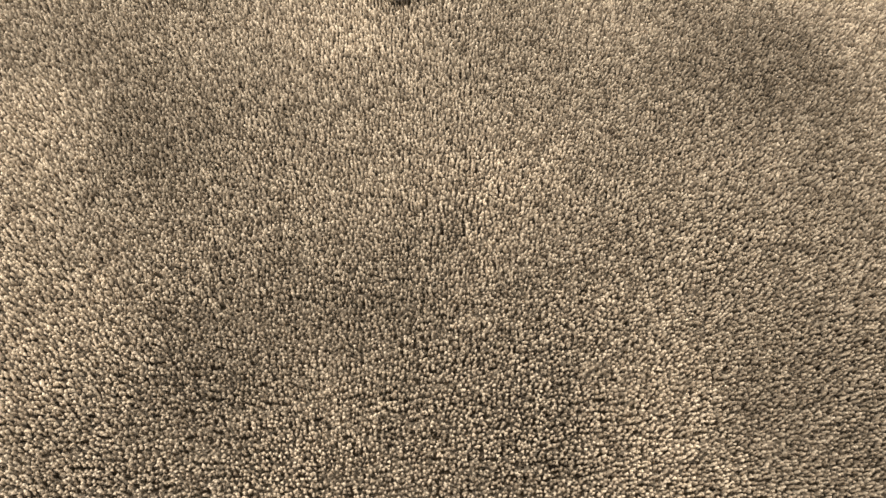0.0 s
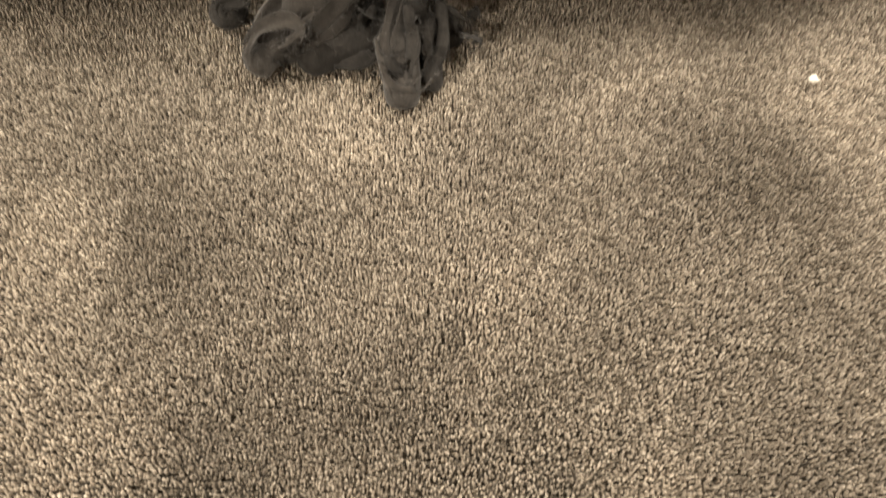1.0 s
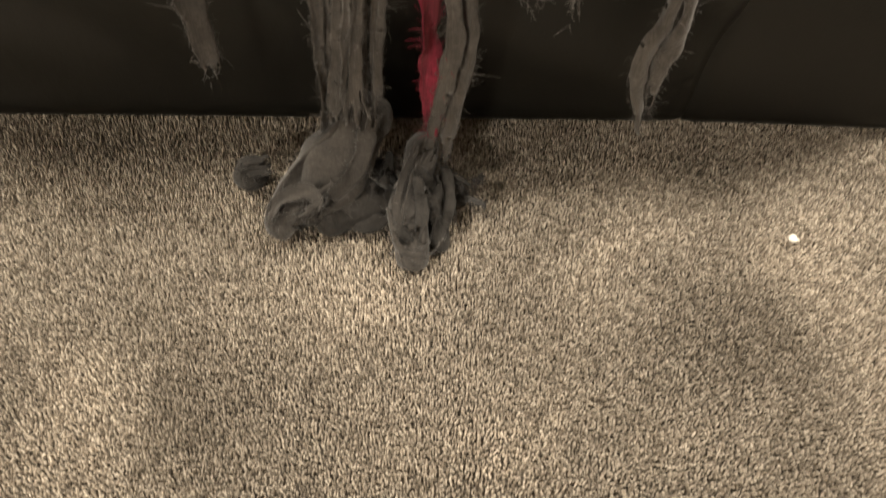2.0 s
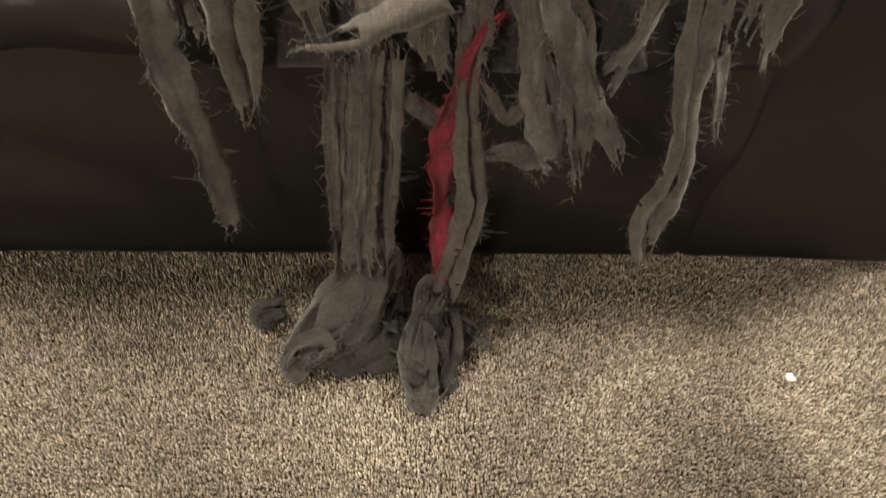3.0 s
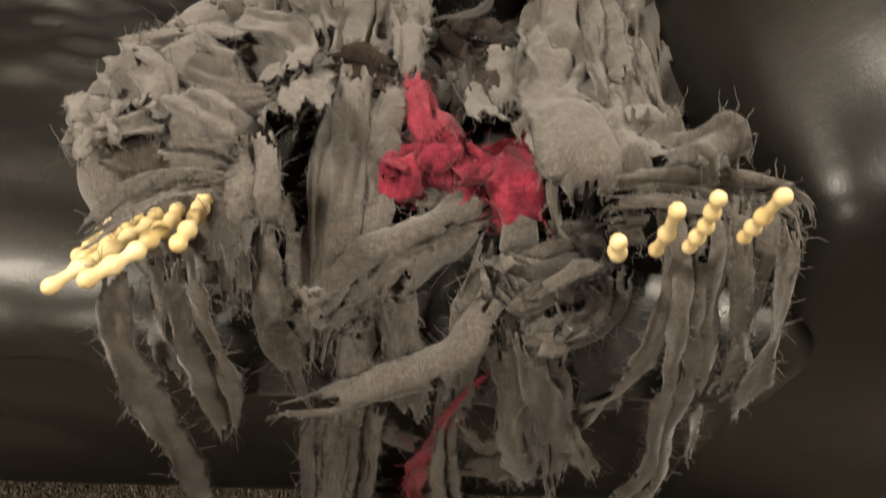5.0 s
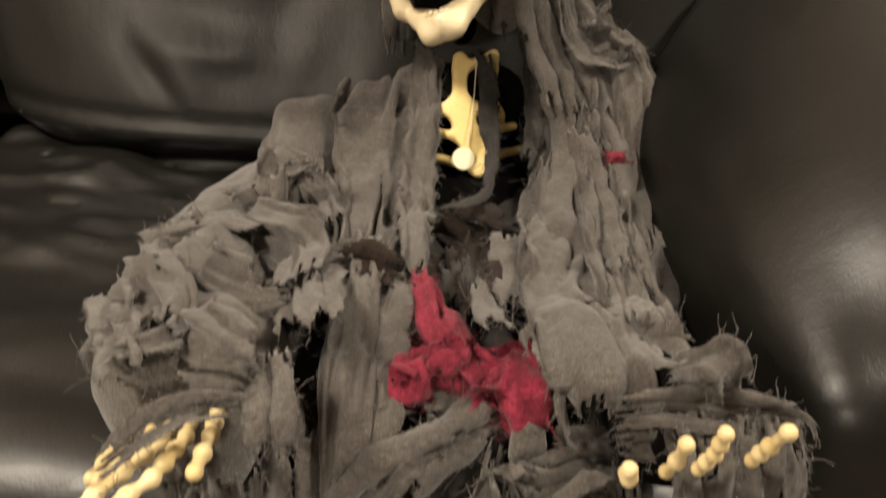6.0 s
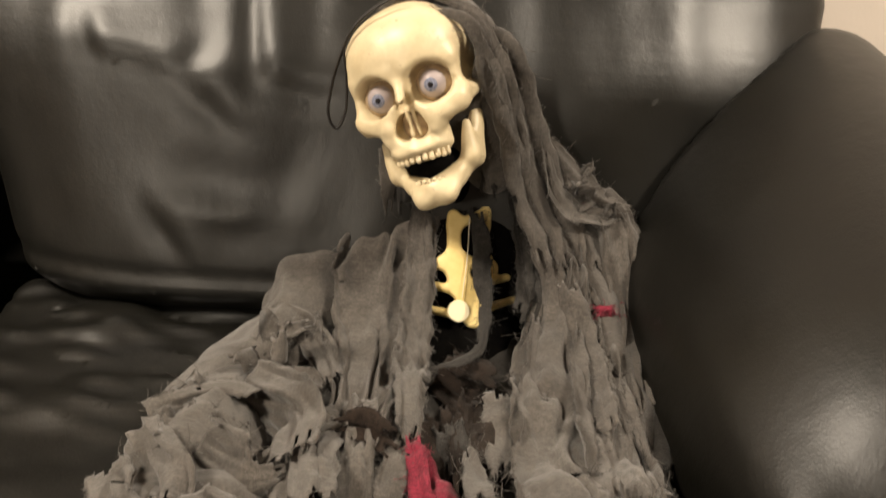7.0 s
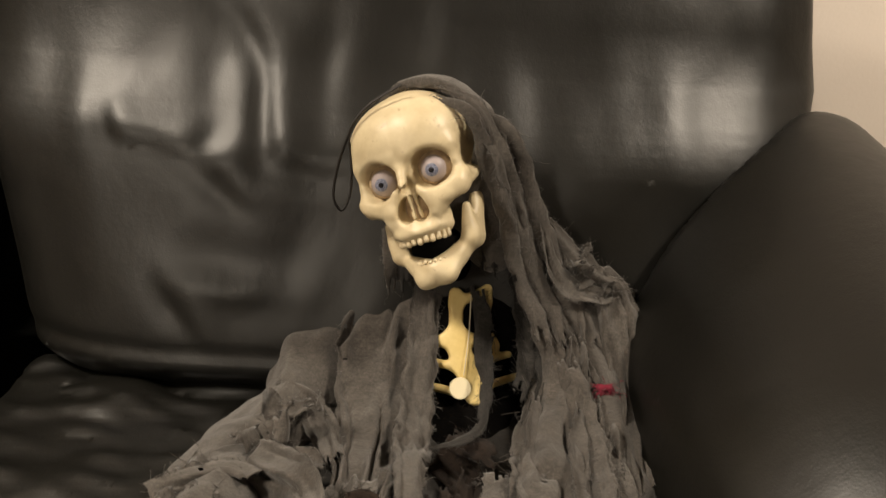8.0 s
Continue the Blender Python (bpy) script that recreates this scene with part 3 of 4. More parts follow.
finger([(0.213, 0.659, 0.593), (0.218, 0.667, 0.564), (0.220, 0.678, 0.535)], 0.0064)
finger([(0.246, 0.659, 0.597), (0.247, 0.667, 0.573), (0.250, 0.678, 0.545)], 0.0064)
prop = new("skeleton_figure", figure.mesh("skeleton_figure"))
tagged(prop, "ivory plastic skeleton prop with glassy eyes and an open jaw", "halloween figure")


# ---- cloth ----
def spline(points, step):
    p = np.array(points, float)
    p = np.concatenate([[2 * p[0] - p[1]], p, [2 * p[-1] - p[-2]]])
    out = []
    for i in range(1, len(p) - 2):
        n = max(2, int(np.linalg.norm(p[i + 1, :3] - p[i, :3]) / step))
        for t in np.arange(n) / n:
            a, b, c, d = p[i - 1:i + 3]
            out.append(0.5 * (2 * b + (c - a) * t + (2 * a - 5 * b + 4 * c - d) * t * t + (3 * b - 3 * c + d - a) * t ** 3))
    out.append(p[-2])
    return np.array(out)


def tube(path, r):
    """A thin three-sided thread along a path."""
    path = np.asarray(path, float)
    n = len(path)
    t = np.gradient(path, axis=0)
    t /= np.linalg.norm(t, axis=1)[:, None] + 1e-9
    side = np.cross(t, (0.31, 0.52, 0.79))
    side /= np.linalg.norm(side, axis=1)[:, None] + 1e-9
    up = np.cross(t, side)
    rr = np.linspace(1, 0.6, n)[:, None] * r
    v = np.concatenate([path + rr * (side * math.cos(a) + up * math.sin(a)) for a in (0, 2.094, 4.189)])
    f = [(k * n + i, k * n + i + 1, ((k + 1) % 3) * n + i + 1, ((k + 1) % 3) * n + i) for k in range(3) for i in range(n - 1)]
    return v, f


def strip(owner, mat, seed, *points, out=(0, -0.76, 0.65), name="", fray=1.0, thick=0.0007, bend=1.0):
    """A torn ribbon of gauze along a spline of (x, y, z, width), with lengthwise folds, ragged edges and loose threads."""
    rng = np.random.RandomState(seed)
    c = spline(points, 0.004)
    n = len(c)
    pos, wide = c[:, :3].copy(), np.maximum(c[:, 3], 0.004)
    tan = np.gradient(pos, axis=0)
    tan /= np.linalg.norm(tan, axis=1)[:, None]
    o = np.array(out, float)
    nor = o[None, :] - (tan @ o)[:, None] * tan
    nor /= np.linalg.norm(nor, axis=1)[:, None]
    side = np.cross(tan, nor)
    m = int(np.clip(wide.max() / 0.0032, 7, 40))
    u = np.linspace(-1, 1, m)
    s = np.arange(n) * 0.004
    broadcloth = wide.max() > 0.045
    fray = fray * (0.7 if broadcloth else 1.0)
    def wander(scale, amount):
        x = np.arange(n) * 0.004 * scale
        return amount * sum(0.84 * np.sin(x * w + rng.uniform(0, 6.28)) for w in (1.0, 1.73, 2.9)) / 1.6
    twist = wander(18.0, 0.45) if wide.max() < 0.03 else wander(10.0, 0.18)
    side, nor = side * np.cos(twist)[:, None] + nor * np.sin(twist)[:, None], nor * np.cos(twist)[:, None] - side * np.sin(twist)[:, None]
    ragged = 0.04 if broadcloth else 0.16 * min(1.0, 0.030 / wide.max())
    edge_l = 1 + wander(70.0, ragged) + rng.normal(0, 0.2 * ragged, n)
    edge_r = 1 + wander(60.0, ragged) + rng.normal(0, 0.2 * ragged, n)
    half = 0.5 * wide[:, None] * np.where(u[None, :] < 0, edge_l[:, None], edge_r[:, None])
    across = u[None, :] * half
    deep = np.clip(wide, 0.010, 0.05)[:, None]
    head = np.clip(rng.uniform(0, 4, m) + 2 * np.sin(u * 5 + seed), 0, 0 if broadcloth else n // 5).astype(int)
    tail = np.clip(3 + 3 * np.sin(u * 4 + seed) + rng.exponential(2.0, m), 0, n // 4).astype(int)
    lift = deep * 0.10 * np.sin(u[None, :] * 1.6 + rng.uniform(0, 6.28) + wander(14.0, 0.5)[:, None])
    for _ in range(max(2, int(round(wide.mean() / 0.011)))):
        at, broad, tall = rng.uniform(-1, 1), rng.uniform(0.07, 0.22) * min(1.0, 0.03 / wide.mean() + 0.35), rng.uniform(-0.22, 0.26)
        fade = np.clip(0.6 + wander(22.0, 0.6), 0, 1.3)[:, None]
        lift += deep * tall * fade * np.exp(-((u[None, :] - at - wander(12.0, 0.12)[:, None]) / broad) ** 2)
    if wide.max() > 0.028:
        # long folds with rounded backs and tight valleys that run together and part again
        count = wide.mean() / rng.uniform(0.015, 0.021) / (1.5 if wide.max() > 0.1 else 1.0)
        turns = u[None, :] * count / 2 + rng.uniform(0, 3) + wander(13.0, 0.45)[:, None] + 0.3 * np.sin(u[None, :] * 7 + wander(9.0, 1.5)[:, None])
        swell = np.clip(0.65 + wander(16.0, 0.4)[:, None] + 0.35 * np.sin(u[None, :] * 5 + seed), 0.1, 1.2)
        swell = swell * np.clip(np.arange(n) / (0.22 * n), 0, 1)[:, None]
        lift += deep * 0.30 * swell * (np.abs(np.sin(math.pi * turns)) ** 0.6 - 0.6)
    curl = rng.uniform(-0.5, 0.5) * bend
    lift += deep * (curl * np.clip(u[None, :], 0, 1) ** 2 - 0.08 * u[None, :] ** 2)
    v = pos[:, None, :] + side[:, None, :] * across[..., None] + nor[:, None, :] * lift[..., None]
    flat = v.reshape(-1, 3)
    crumple = (0.0006 if broadcloth else 0.0016) * waves(flat, seed + 7, 95.0, 2) + 0.0022 * waves(flat, seed + 9, 38.0, 1) + (0.004 * waves(flat, seed + 11, 26.0, 2) if broadcloth else 0)
    flat = flat + np.repeat(nor, m, 0) * crumple[:, None]
    flat[:, 2] = np.maximum(flat[:, 2], 0.006)
    back = flat - np.repeat(nor, m, 0) * thick
    grid = np.arange(n * m).reshape(n, m)
    a, b, cc, d = grid[:-1, :-1].ravel(), grid[:-1, 1:].ravel(), grid[1:, 1:].ravel(), grid[1:, :-1].ravel()
    keep = np.ones(len(a), bool)
    uu = np.abs(np.tile((u[:-1] + u[1:]) / 2, n - 1))
    gap = waves(flat, seed + 21, 210.0, 2)[a]
    keep &= ~((gap > (0.9 if wide.max() < 0.035 else 1.05)) & (uu > 0.80))
    row_of, col_of = a // m, a % m
    keep &= (row_of >= head[col_of]) & (row_of < n - 1 - tail[col_of])
    keep &= ~(gap + 0.25 * waves(flat, seed + 23, 40.0, 1)[a] > 1.30)
    a, b, cc, d = a[keep], b[keep], cc[keep], d[keep]
    k = n * m
    faces = np.concatenate([np.stack([a, b, cc, d], 1), np.stack([d + k, cc + k, b + k, a + k], 1)])
    count = {}
    for q in np.stack([a, b, cc, d], 1).tolist():
        for i in range(4):
            e = (q[i], q[(i + 1) % 4])
            if (e[1], e[0]) in count:
                del count[(e[1], e[0])]
            else:
                count[e] = 1
    rim = [(j, i, i + k, j + k) for i, j in count]
    verts, polys, total = [flat, back], faces.tolist() + rim, 2 * k
    for row in range(n):
        for sgn, col in ((-1, 0), (1, m - 1)) * 3:
            if row < head[col] or row > n - 1 - tail[col] or rng.rand() > 0.80 * fray * (0.25 + 1.0 * math.sin(s[row] * 55 + seed + sgn) ** 2):
                continue
            start = flat[row * m + col]
            way = side[row] * sgn * rng.uniform(0.2, 1.0) + nor[row] * rng.normal(0, 0.5) + tan[row] * rng.normal(0.1, 0.7)
            length = min(0.0016 + rng.exponential(0.0030), 0.011)
            kk = np.linspace(0, 1, 5)[:, None]
            hook = (side[row] * rng.normal(0, 0.6) + tan[row] * rng.normal(0, 0.6) + nor[row] * rng.normal(0, 0.4)) * length * kk ** 2
            path = start - side[row] * sgn * 0.001 + way * length * kk + hook + rng.normal(0, 0.0007, (5, 3)) * kk
            path[:, 2] = np.maximum(path[:, 2], 0.006)
            tv, tf = tube(path, 0.00036)
            verts.append(tv)
            polys += [[i + total for i in f] for f in tf]
            total += len(tv)
    for col in range(m):
        for first in (False, True, False):
            if rng.rand() > 0.8 * fray:
                continue
            row = head[col] if first else n - 1 - tail[col]
            start = flat[row * m + col]
            kk = np.linspace(0, 1, 5)[:, None]
            way = tan[row] * (-1 if first else 1) + side[row] * rng.normal(0, 0.6) + nor[row] * rng.normal(0, 0.4)
            path = start + way * min(0.002 + rng.exponential(0.0032), 0.010) * kk + np.array((0, 0, -0.003)) * kk ** 2 + rng.normal(0, 0.0012, (5, 3)) * kk
            path[:, 2] = np.maximum(path[:, 2], 0.006)
            tv, tf = tube(path, 0.00034)
            verts.append(tv)
            polys += [[i + total for i in f] for f in tf]
            total += len(tv)
    for j in range(int(3 * fray)):
        row, col = rng.randint(0, n), rng.choice([0, m - 1, m // 2])
        walk_on = np.cumsum(rng.normal(0, 0.0022, (7, 3)) + np.array((0, -0.0002, -0.0014)), 0)
        path = flat[row * m + col] + nor[row] * 0.001 + np.concatenate([np.zeros((1, 3)), walk_on])
        path[:, 2] = np.maximum(path[:, 2], 0.006)
        tv, tf = tube(path, 0.00032)
        verts.append(tv)
        polys += [[i + total for i in f] for f in tf]
        total += len(tv)
    name = name or "rag"
    return part(name, mesh_from(name, np.concatenate(verts), polys, [mat]), owner)


def rags(owner, mat, pieces, seed, *points):
    """One ribbon, or several narrower ones torn lengthwise out of it."""
    if pieces == 1:
        return strip(owner, mat, seed, *points)
    rng = np.random.RandomState(seed + 900)
    p = np.array(points, float)
    tan = np.gradient(p[:, :3], axis=0)
    o = np.array((0, -0.76, 0.65))
    side = np.cross(tan, o)
    side /= np.linalg.norm(side, axis=1)[:, None] + 1e-9
    for i in range(pieces):
        q = p.copy()
        q[:, :3] += side * (p[:, 3] * (i - (pieces - 1) / 2) / pieces)[:, None] + o * rng.uniform(-0.003, 0.005) + rng.normal(0, 0.0016, (len(p), 3))
        q[:, 3] *= rng.uniform(0.85, 1.4) / pieces
        q[-1, :3] = q[-2, :3] + (q[-1, :3] - q[-2, :3]) * rng.uniform(0.7, 1.12)
        strip(owner, mat, seed * 7 + i, *[tuple(r) for r in q])


def draped(owner, name, mat, f, lo, hi, cell, label=""):
    v, faces = skin(f, lo, hi, cell)
    return part(name, mesh_from(name, v, faces.tolist(), [mat]), owner, label)


robe = thing("tattered_robe", (0.06, 1.0, 0.40), "tattered grey gauze robe with a hood, hanging over the sofa front", "robe")
sash = thing("red_sash", (0.08, 0.80, 0.46), "knotted red gauze sash with a long frayed tail", "sash")


def wrinkle(p, seed, a, scale):
    q = p * np.array((1.0, 0.45, 1.0))
    w = waves(q + 0.012 * np.stack([waves(p, seed + 1, 22.0, 1)] * 3, 1), seed, scale, 2)
    return a * (1.2 * np.sqrt(w * w + 0.02) - 0.55) + 0.0012 * waves(p, seed + 3, 130.0, 2)


# shoulders, sleeves and a dark backing under the rags
draped(robe, "sleeve", GAUZE, lambda p: melt(rod(p, (-0.005, 1.345, 0.455), (-0.095, 1.27, 0.395), 0.055, 0.055), rod(p, (-0.10, 1.25, 0.385), (-0.165, 1.02, 0.385), 0.052, 0.060), 0.05) + wrinkle(p, 81, 0.017, 27.0) + wrinkle(p, 181, 0.005, 60.0),
       (-0.30, 0.90, 0.28), (0.10, 1.45, 0.56), 0.007, "crumpled wide sleeve with torn layers")
draped(robe, "sleeve", GAUZE, lambda p: melt(rod(p, (-0.165, 1.03, 0.385), (-0.125, 0.80, 0.455), 0.062, 0.062), rod(p, (-0.12, 0.80, 0.45), (-0.105, 0.745, 0.455), 0.060, 0.044), 0.04) + wrinkle(p, 82, 0.014, 34.0),
       (-0.30, 0.62, 0.28), (0.02, 1.14, 0.58), 0.007)
draped(robe, "sleeve", GAUZE, lambda p: melt(rod(p, (0.225, 1.32, 0.50), (0.285, 1.15, 0.40), 0.055, 0.055), rod(p, (0.285, 1.15, 0.40), (0.25, 0.88, 0.41), 0.055, 0.045), 0.05) + wrinkle(p, 83, 0.013, 36.0),
       (0.12, 0.78, 0.28), (0.40, 1.42, 0.62), 0.007)
# solid coloured black to stand in for the shade inside the sleeve
draped(robe, "sleeve_hollow", BLACK, lambda p: rod(p, (0.245, 0.86, 0.43), (0.225, 0.735, 0.505), 0.040, 0.040) + wrinkle(p, 84, 0.009, 38.0),
       (0.15, 0.65, 0.34), (0.34, 0.95, 0.60), 0.007)


# hidden backing, coloured dark so the gaps between the rags look shaded
def shade_backing(p):
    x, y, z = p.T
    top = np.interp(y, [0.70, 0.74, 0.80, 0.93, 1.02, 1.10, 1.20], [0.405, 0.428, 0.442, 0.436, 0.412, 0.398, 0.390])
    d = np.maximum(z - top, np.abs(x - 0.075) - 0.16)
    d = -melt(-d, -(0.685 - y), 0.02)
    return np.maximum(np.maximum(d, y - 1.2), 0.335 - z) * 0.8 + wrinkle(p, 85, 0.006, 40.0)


draped(robe, "shade_backing", GAUZE_DARK, shade_backing, (-0.14, 0.64, 0.31), (0.28, 1.24, 0.48), 0.007)


def hood(p):
    q = (np.array(HEAD.inverted()) @ np.concatenate([p, np.ones((len(p), 1))], 1).T).T[:, :3]
    d = melt(ball(q, (0.012, 0.085, 0.034), (0.098, 0.094, 0.096)), ball(q, (0.050, 0.125, -0.06), (0.055, 0.050, 0.10)), 0.04)
    inner = ball(q, (0.0, 0.068, 0.036), (0.086, 0.125, 0.081))
    front = q[:, 1] - 0.052 - 0.02 * (q[:, 0] < 0)
    return np.maximum(np.maximum(d, -inner), -front) * 0.8 + wrinkle(p, 86, 0.003, 50.0)


draped(robe, "hood", GAUZE, hood, (-0.16, 1.20, 0.52), (0.26, 1.46, 0.86), 0.005, "loose gauze hood over the back of the skull")
draped(robe, "foot_wrap", GAUZE_MID, lambda p: melt(rod(p, (0.004, 0.685, 0.085), (-0.035, 0.655, 0.045), 0.026, 0.026), rod(p, (-0.035, 0.655, 0.040), (-0.082, 0.592, 0.020), 0.026, 0.013), 0.02) + wrinkle(p, 87, 0.009, 62.0),
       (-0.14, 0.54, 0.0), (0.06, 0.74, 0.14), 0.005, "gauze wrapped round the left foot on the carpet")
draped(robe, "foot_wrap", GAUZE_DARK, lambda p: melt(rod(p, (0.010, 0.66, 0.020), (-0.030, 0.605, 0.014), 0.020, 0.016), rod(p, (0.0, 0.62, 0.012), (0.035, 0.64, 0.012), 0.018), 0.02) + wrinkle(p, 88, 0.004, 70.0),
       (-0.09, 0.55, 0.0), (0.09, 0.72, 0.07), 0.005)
draped(robe, "foot_wrap", GAUZE_MID, lambda p: melt(rod(p, (0.062, 0.672, 0.050), (0.050, 0.625, 0.020), 0.017, 0.017), rod(p, (0.050, 0.625, 0.018), (0.054, 0.562, 0.010), 0.018, 0.015), 0.02) + wrinkle(p, 89, 0.006, 75.0),
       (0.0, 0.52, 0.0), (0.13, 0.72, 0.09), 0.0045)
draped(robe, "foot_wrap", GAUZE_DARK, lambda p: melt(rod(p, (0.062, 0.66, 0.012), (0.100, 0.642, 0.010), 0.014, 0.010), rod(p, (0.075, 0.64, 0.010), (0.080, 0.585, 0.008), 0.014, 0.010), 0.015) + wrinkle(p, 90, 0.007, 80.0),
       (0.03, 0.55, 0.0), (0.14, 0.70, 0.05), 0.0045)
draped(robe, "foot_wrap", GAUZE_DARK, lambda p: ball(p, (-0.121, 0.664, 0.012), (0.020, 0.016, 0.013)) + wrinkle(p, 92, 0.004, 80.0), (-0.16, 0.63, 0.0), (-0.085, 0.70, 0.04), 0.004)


def scraps(owner, mat, seed, count, a, b, spread, size, rise=(0, -0.5, 0.85)):
    """Small torn scraps scattered along the line from a to b."""
    rng = np.random.RandomState(seed)
    a, b = np.array(a), np.array(b)
    for i in range(count):
        c = a + (b - a) * rng.rand() + rng.normal(0, 1, 3) * np.array(spread)
        way = rng.normal(0, 1, 3) * np.array((1, 0.9, 0.9)) + np.array((0, -0.3, -0.4))
        way *= size * rng.uniform(0.5, 1.1) / np.linalg.norm(way)
        bow = rng.normal(0, size * 0.3, 3) + np.array((0, -0.004, 0.006))
        w = size * rng.uniform(0.35, 0.75)
        o = np.array(rise) + rng.normal(0, 0.55, 3)
        strip(owner, mat, seed * 50 + i, (*(c - way / 2), w * 0.6), (*(c + bow), w), (*(c + way / 2), w * 0.7), fray=1.7, bend=2.4, out=tuple(o / np.linalg.norm(o)), name="scrap")


scraps(robe, GAUZE, 61, 16, (-0.172, 1.00, 0.435), (-0.128, 0.80, 0.508), (0.012, 0.02, 0.010), 0.042)
scraps(robe, GAUZE, 62, 8, (-0.085, 1.00, 0.435), (-0.055, 0.76, 0.485), (0.020, 0.02, 0.010), 0.045)
scraps(robe, GAUZE, 63, 12, (0.115, 0.715, 0.440), (0.185, 0.690, 0.440), (0.015, 0.012, 0.016), 0.042)
scraps(robe, GAUZE, 64, 7, (0.250, 0.88, 0.455), (0.262, 0.72, 0.545), (0.008, 0.02, 0.006), 0.036)
scraps(robe, GAUZE, 65, 10, (0.235, 1.28, 0.59), (0.30, 1.25, 0.55), (0.012, 0.008, 0.014), 0.026, (0, -0.8, 0.6))
scraps(sash, GAUZE_RED, 66, 6, (0.060, 0.80, 0.485), (0.115, 0.765, 0.482), (0.012, 0.010, 0.004), 0.030)
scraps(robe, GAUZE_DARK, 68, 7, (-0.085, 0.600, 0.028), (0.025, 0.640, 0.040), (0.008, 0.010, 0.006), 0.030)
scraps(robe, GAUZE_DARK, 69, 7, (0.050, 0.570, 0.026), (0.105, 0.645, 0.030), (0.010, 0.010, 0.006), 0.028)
scraps(robe, GAUZE, 70, 8, (-0.010, 0.700, 0.445), (0.060, 0.672, 0.410), (0.012, 0.006, 0.012), 0.026)
scraps(robe, GAUZE, 71, 8, (-0.060, 1.120, 0.470), (-0.150, 1.020, 0.455), (0.014, 0.014, 0.006), 0.034)
scraps(robe, GAUZE, 67, 9, (0.200, 0.86, 0.480), (0.225, 0.745, 0.545), (0.016, 0.012, 0.006), 0.046)


# ---- small things ----
def thread(name, mat, r, label, category, *points):
    v, f = tube(spline([(*p, 0) for p in points], 0.004)[:, :3], r)
    return tagged(new(name, mesh_from(name, v, f, [mat])), label, category)


necklace = thing("pull_tag", (0.103, 1.205, 0.425), "round cream plastic tag on a thin white string", "tag")
v, f = tube(spline([(0.112, 1.278, 0.527, 0), (0.111, 1.25, 0.487, 0), (0.106, 1.212, 0.443, 0)], 0.004)[:, :3], 0.0012)
part("string", mesh_from("string", v, f, [STRING]), necklace)
bm = bmesh.new()
bmesh.ops.create_cone(bm, cap_ends=True, segments=36, radius1=0.0145, radius2=0.0138, depth=0.004)
bmesh.ops.transform(bm, verts=bm.verts, matrix=Matrix.Translation((0.1025, 1.203, 0.4285)) @ Vector((0.05, -0.78, 0.62)).to_track_quat("Z", "Y").to_matrix().to_4x4())
me = bpy.data.meshes.new("disc")
bm.to_mesh(me)
bm.free()
me.materials.append(TAG)
part("disc", me, necklace)


def lint():
    v, f = skin(lambda p: ball(p, (0.447, 0.589, 0.008), (0.005, 0.004, 0.004)) + 0.0015 * waves(p, 4, 500.0), (0.435, 0.575, -0.002), (0.459, 0.603, 0.02), 0.0016)
    tagged(new("lint", mesh_from("lint", v, f.tolist(), [FLUFF])), "small white tuft of lint lying on the carpet", "lint")


lint()


cord = thread("cord", CORD, 0.0027, "thin black hanging cord looped beside the hood", "cord",
              (0.010, 1.262, 0.808), (-0.024, 1.262, 0.785), (-0.043, 1.262, 0.764), (-0.052, 1.262, 0.745), (-0.064, 1.262, 0.708), (-0.070, 1.262, 0.667), (-0.061, 1.262, 0.647), (-0.050, 1.262, 0.665), (-0.048, 1.262, 0.702), (-0.052, 1.262, 0.745))


# hanging rags on the left sleeve
rags(robe, GAUZE, 1, 101, (-0.116, 0.662, 0.515, 0.013), (-0.126, 0.653, 0.458, 0.022), (-0.141, 0.673, 0.347, 0.027), (-0.135, 0.674, 0.275, 0.022), (-0.130, 0.675, 0.205, 0.022), (-0.131, 0.676, 0.133, 0.009))
rags(robe, GAUZE, 1, 102, (-0.099, 0.670, 0.511, 0.018), (-0.110, 0.663, 0.447, 0.019), (-0.120, 0.679, 0.363, 0.017))
rags(robe, GAUZE, 2, 103, (-0.076, 0.661, 0.523, 0.018), (-0.078, 0.651, 0.463, 0.026), (-0.081, 0.666, 0.374, 0.036), (-0.085, 0.671, 0.317, 0.021), (-0.096, 0.672, 0.276, 0.005))
rags(robe, GAUZE, 2, 104, (-0.052, 0.672, 0.523, 0.020), (-0.055, 0.663, 0.473, 0.015))
rags(robe, GAUZE, 1, 105, (-0.067, 0.673, 0.521, 0.020), (-0.069, 0.667, 0.484, 0.016))
rags(robe, GAUZE, 2, 106, (-0.092, 0.677, 0.507, 0.017), (-0.095, 0.669, 0.459, 0.019))
rags(robe, GAUZE, 1, 107, (-0.058, 0.754, 0.465, 0.027), (-0.045, 0.707, 0.443, 0.024), (-0.032, 0.678, 0.416, 0.021), (-0.022, 0.662, 0.379, 0.018), (-0.016, 0.655, 0.364, 0.011))
rags(robe, GAUZE, 1, 108, (-0.027, 0.756, 0.460, 0.023), (-0.023, 0.705, 0.434, 0.021), (-0.017, 0.675, 0.394, 0.018))
rags(robe, GAUZE, 2, 109, (-0.050, 0.784, 0.462, 0.026), (-0.036, 0.736, 0.449, 0.021))

